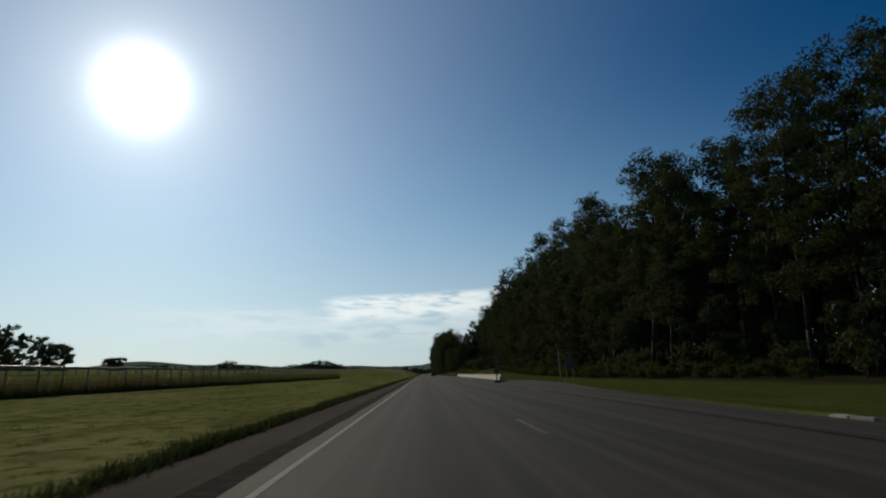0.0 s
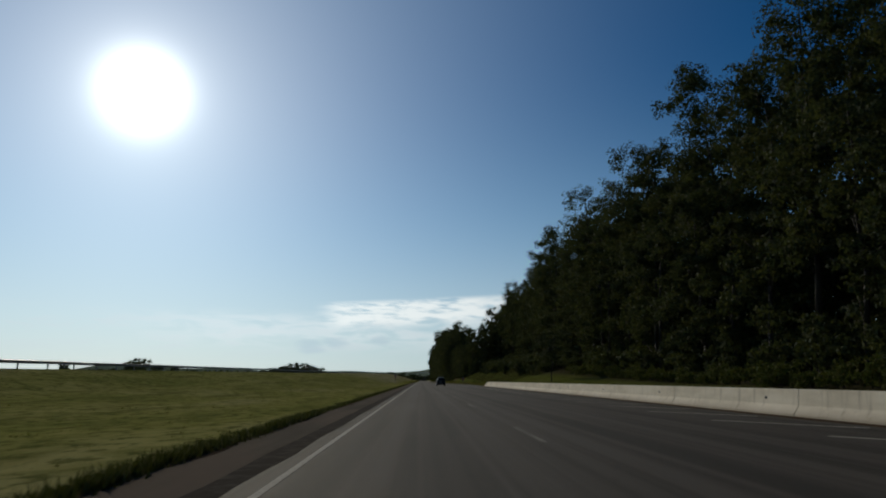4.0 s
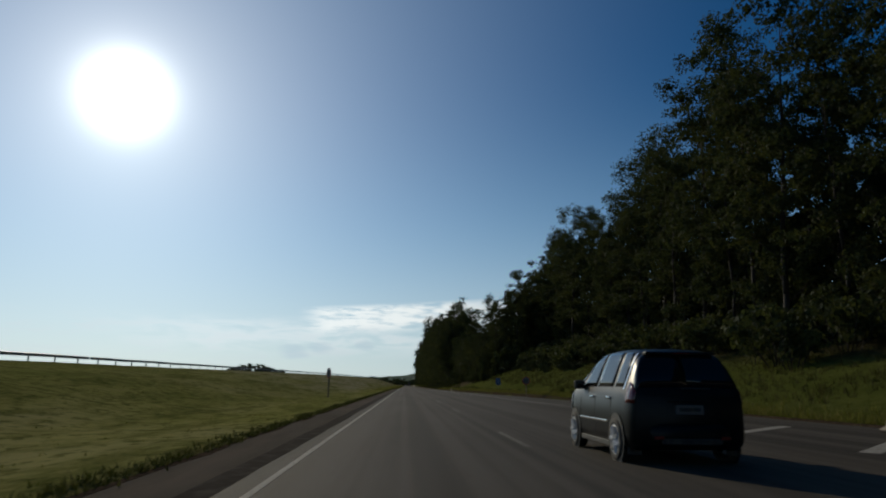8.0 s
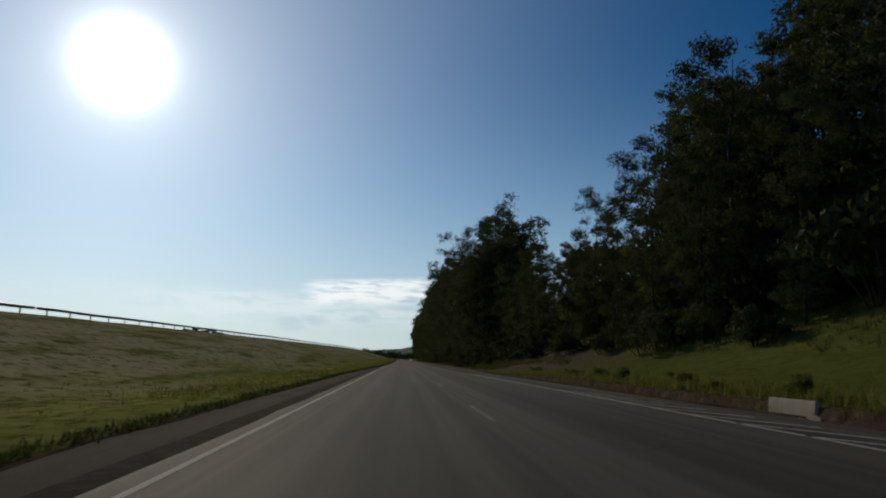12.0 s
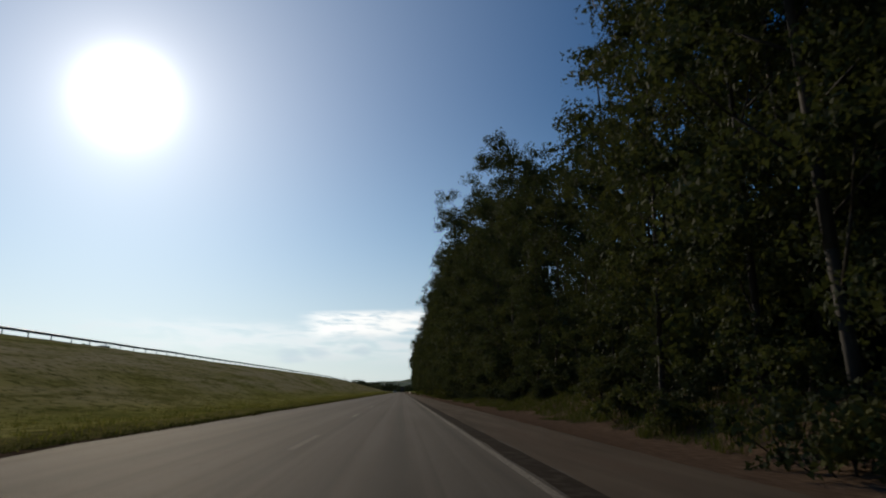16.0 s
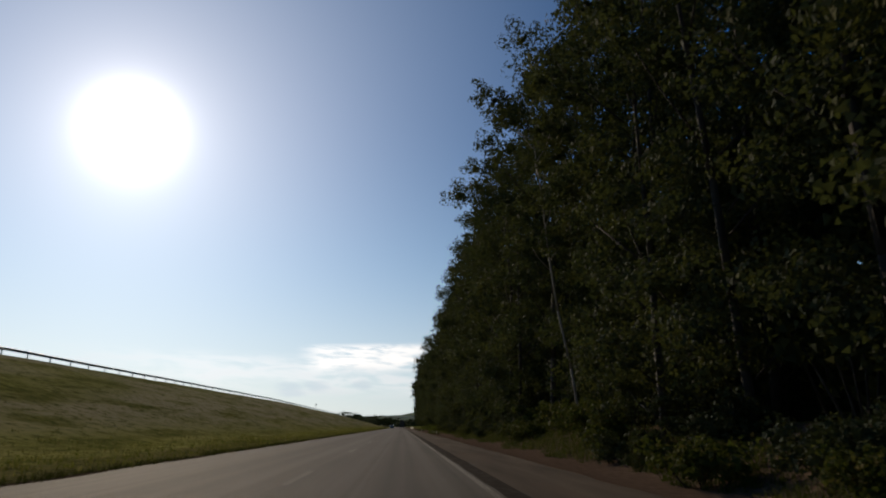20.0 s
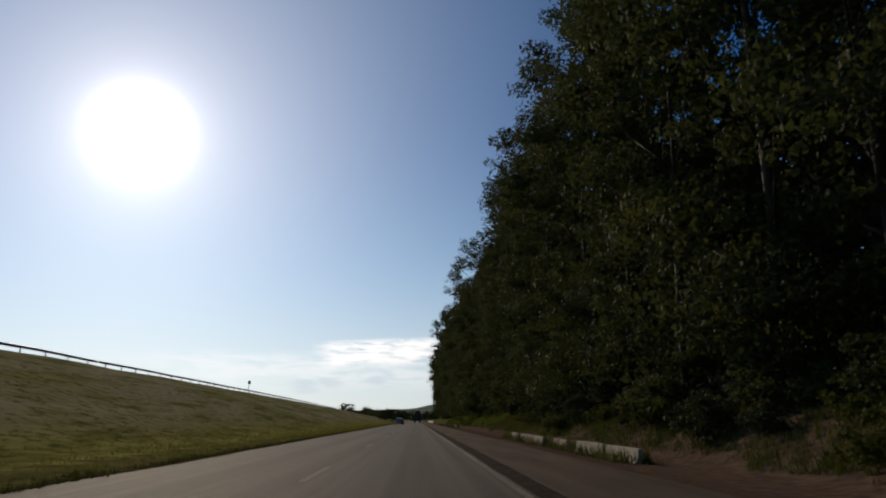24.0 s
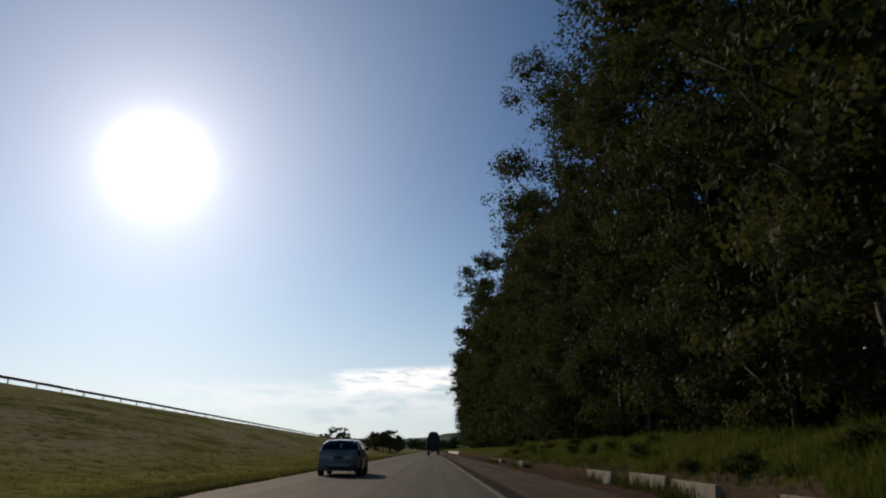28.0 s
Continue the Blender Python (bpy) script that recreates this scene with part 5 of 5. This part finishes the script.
        part("sill", box((0.04, wb - 0.75, 0.08), (sx * (hw - 0.03), sum(axles) / 2, 0.22), 0.012), BLACK, root)
        for ya in spec["gaps"]:
            grid = [[at(ya + dy, v, spec, sx, 0.004) for v in (1.5, 2, 3, 4, 5.2)] for dy in (-0.005, 0.005)]
            part("door_gap", sheet([grid]), BLACK, root)
        z0, z1 = spec["lamp"]
        bm = sheet([[[at(y, v, spec, sx, 0.01) for v in np.linspace(z0, z1, 6)] for y in (yr + 0.02, yr + 0.08, yr + 0.16, yr + 0.26)]])
        part("tail_lamp", bm, RED_LAMP, root, smooth=True)
        bm = sheet([[[at(y, v, spec, sx, 0.01) for v in (3.1, 3.6, 4.2, 4.9)] for y in (yf - 0.02, yf - 0.12, yf - 0.3, yf - 0.5)]])
        part("head_lamp", bm, CLEAR_LAMP, root, smooth=True)
        part("rear_reflector", box((0.14, 0.02, 0.05), (sx * (hw - 0.38), yr - 0.075, 0.38), 0.006), RED_LAMP, root)
        part("mud_flap", box((0.2, 0.02, 0.2), (sx * (hw - 0.15), axles[0] - wr - 0.05, 0.22)), BLACK, root)
    outline = []
    for z, grow in ((0.27, -0.03), (0.32, 0.0), (0.5, 0.0), (0.56, -0.04)):
        ring = [(x, yr - 0.06 - grow + 0.3 * (abs(x) / hw) ** 4, z) for x in np.linspace(-hw * 0.97, hw * 0.97, 13)]
        outline.append(ring + [(x, yr + 0.45, z) for x in np.linspace(hw * 0.97, -hw * 0.97, 13)])
    bumper = part("rear_bumper", loft(outline), paint, root, smooth=True)
    part("lower_grille", box((W * 0.5, 0.04, 0.08), (0, yr - 0.055, 0.33), 0.015), BLACK, bumper)
    plate = part("number_plate", box((0.4, 0.02, 0.13), (0, yr - 0.015, spec["plate"]), 0.006), PLATE, root)
    part("plate_bars", box((0.3, 0.006, 0.05), (0, yr - 0.028, spec["plate"])), BLACK, plate)
    part("garnish", box((0.6, 0.03, 0.03), (0, yr - 0.005, spec["plate"] + 0.11), 0.01), paint, root)
    part("rear_wiper", box((0.42, 0.02, 0.02), (0.1, g0 - 0.05, belt + 0.05), 0, Matrix.Rotation(radians(-25), 3, "X")), BLACK, root)
    top = float(np.interp(g1, *spec["top"]))
    part("spoiler", box((W * 0.6, 0.16, 0.035), (0, g1 - 0.03, top + 0.01), 0.012), paint, root)
    part("brake_light", box((0.26, 0.02, 0.02), (0, g1 - 0.115, top + 0.005)), RED_LAMP, root)
    part("exhaust", rod((0.45, yr + 0.2, 0.2), (0.45, yr - 0.04, 0.2), 0.028, None, 12), CHROME, root)
    return root


car("dark_car", pose(3.98, 267.75, 0), "dark green-grey compact car with chrome door handles on the asphalt", DARK_PAINT,
    dict(length=3.93, width=1.7, belt=1.0, wheelbase=2.5, rear_axle=0.66, wheel=0.31, plate=0.76, chrome=True, body_mirror=False,
         top=([-1.965, -1.93, -1.86, -1.72, -1.56, -1.3, -0.8, -0.2, 0.25, 0.55, 1.0, 1.3, 1.7, 1.9, 1.965], [0.95, 1.06, 1.28, 1.5, 1.59, 1.63, 1.65, 1.65, 1.62, 1.5, 1.2, 1.06, 0.96, 0.84, 0.66]),
         rear_glass=(-1.93, -1.64), windscreen=(0.42, 1.08), lamp=(3.9, 5.9), mirror=0.72, handles=(-0.92, 0.02), gaps=(-0.14, 0.78, -1.02),
         side_windows=((-0.06, 0.82, 0.36, -0.08, 1), (-1.0, -0.12, -0.14, -0.98, 1), (-1.52, -1.1, -1.08, -1.42, 1))))
car("white_car", pose(0.4, 927.5, 0), "white hatchback with a short roof spoiler on the asphalt", WHITE_PAINT,
    dict(length=3.97, width=1.72, belt=0.98, wheelbase=2.49, rear_axle=0.68, wheel=0.31, plate=0.72, chrome=False, body_mirror=True,
         top=([-1.985, -1.94, -1.84, -1.62, -1.36, -1.1, -0.6, -0.2, 0.2, 0.5, 0.95, 1.25, 1.7, 1.92, 1.985], [0.92, 1.0, 1.1, 1.29, 1.39, 1.43, 1.45, 1.45, 1.42, 1.33, 1.1, 1.0, 0.88, 0.76, 0.6]),
         rear_glass=(-1.9, -1.42), windscreen=(0.36, 1.02), lamp=(3.8, 5.6), mirror=0.66, handles=(-0.9, 0.02), gaps=(-0.14, 0.74, -1.0),
         side_windows=((-0.06, 0.76, 0.32, -0.08, 0), (-1.0, -0.12, -0.14, -0.98, 0), (-1.45, -1.1, -1.08, -1.3, 0))))


def truck():
    root = thing("truck", pose(4.4, 1042, 0), "dark covered lorry far ahead on the asphalt", "truck")
    part("cargo_body", box((2.5, 7.0, 2.4), (0, -1.0, 2.25), 0.08), TARP, root)
    part("load_cover", loft([[(sx * w, y, z) for sx, w, z in ((-1, 1.1, 3.4), (-1, 1.0, 4.1), (-1, 0.5, 4.45), (1, 0.5, 4.45), (1, 1.0, 4.1), (1, 1.1, 3.4))] for y in (-4.4, -4.2, 2.2, 2.4)]), TARP, root, "sagging dark cover over the load")
    part("cab", box((2.4, 2.0, 2.1), (0, 4.0, 1.9), 0.15), DARK_PAINT, root)
    part("chassis", box((1.1, 8.6, 0.28), (0, 0.2, 0.85), 0.02), BLACK, root)
    part("rear_bumper", box((2.3, 0.12, 0.14), (0, -4.5, 0.6), 0.02), BLACK, root)
    for y in (-3.2, -2.0, 3.6):
        for sx in (-1, 1):
            part("wheel", rod((sx * 0.75, y, 0.5), (sx * 1.2, y, 0.5), 0.5, None, 24), RUBBER, root)
    for sx in (-1, 1):
        part("mud_flap", box((0.5, 0.03, 0.55), (sx * 0.95, -4.0, 0.55)), BLACK, root)
        part("tail_lamp", box((0.3, 0.05, 0.12), (sx * 1.0, -4.55, 0.75), 0.01), RED_LAMP, root)


truck()
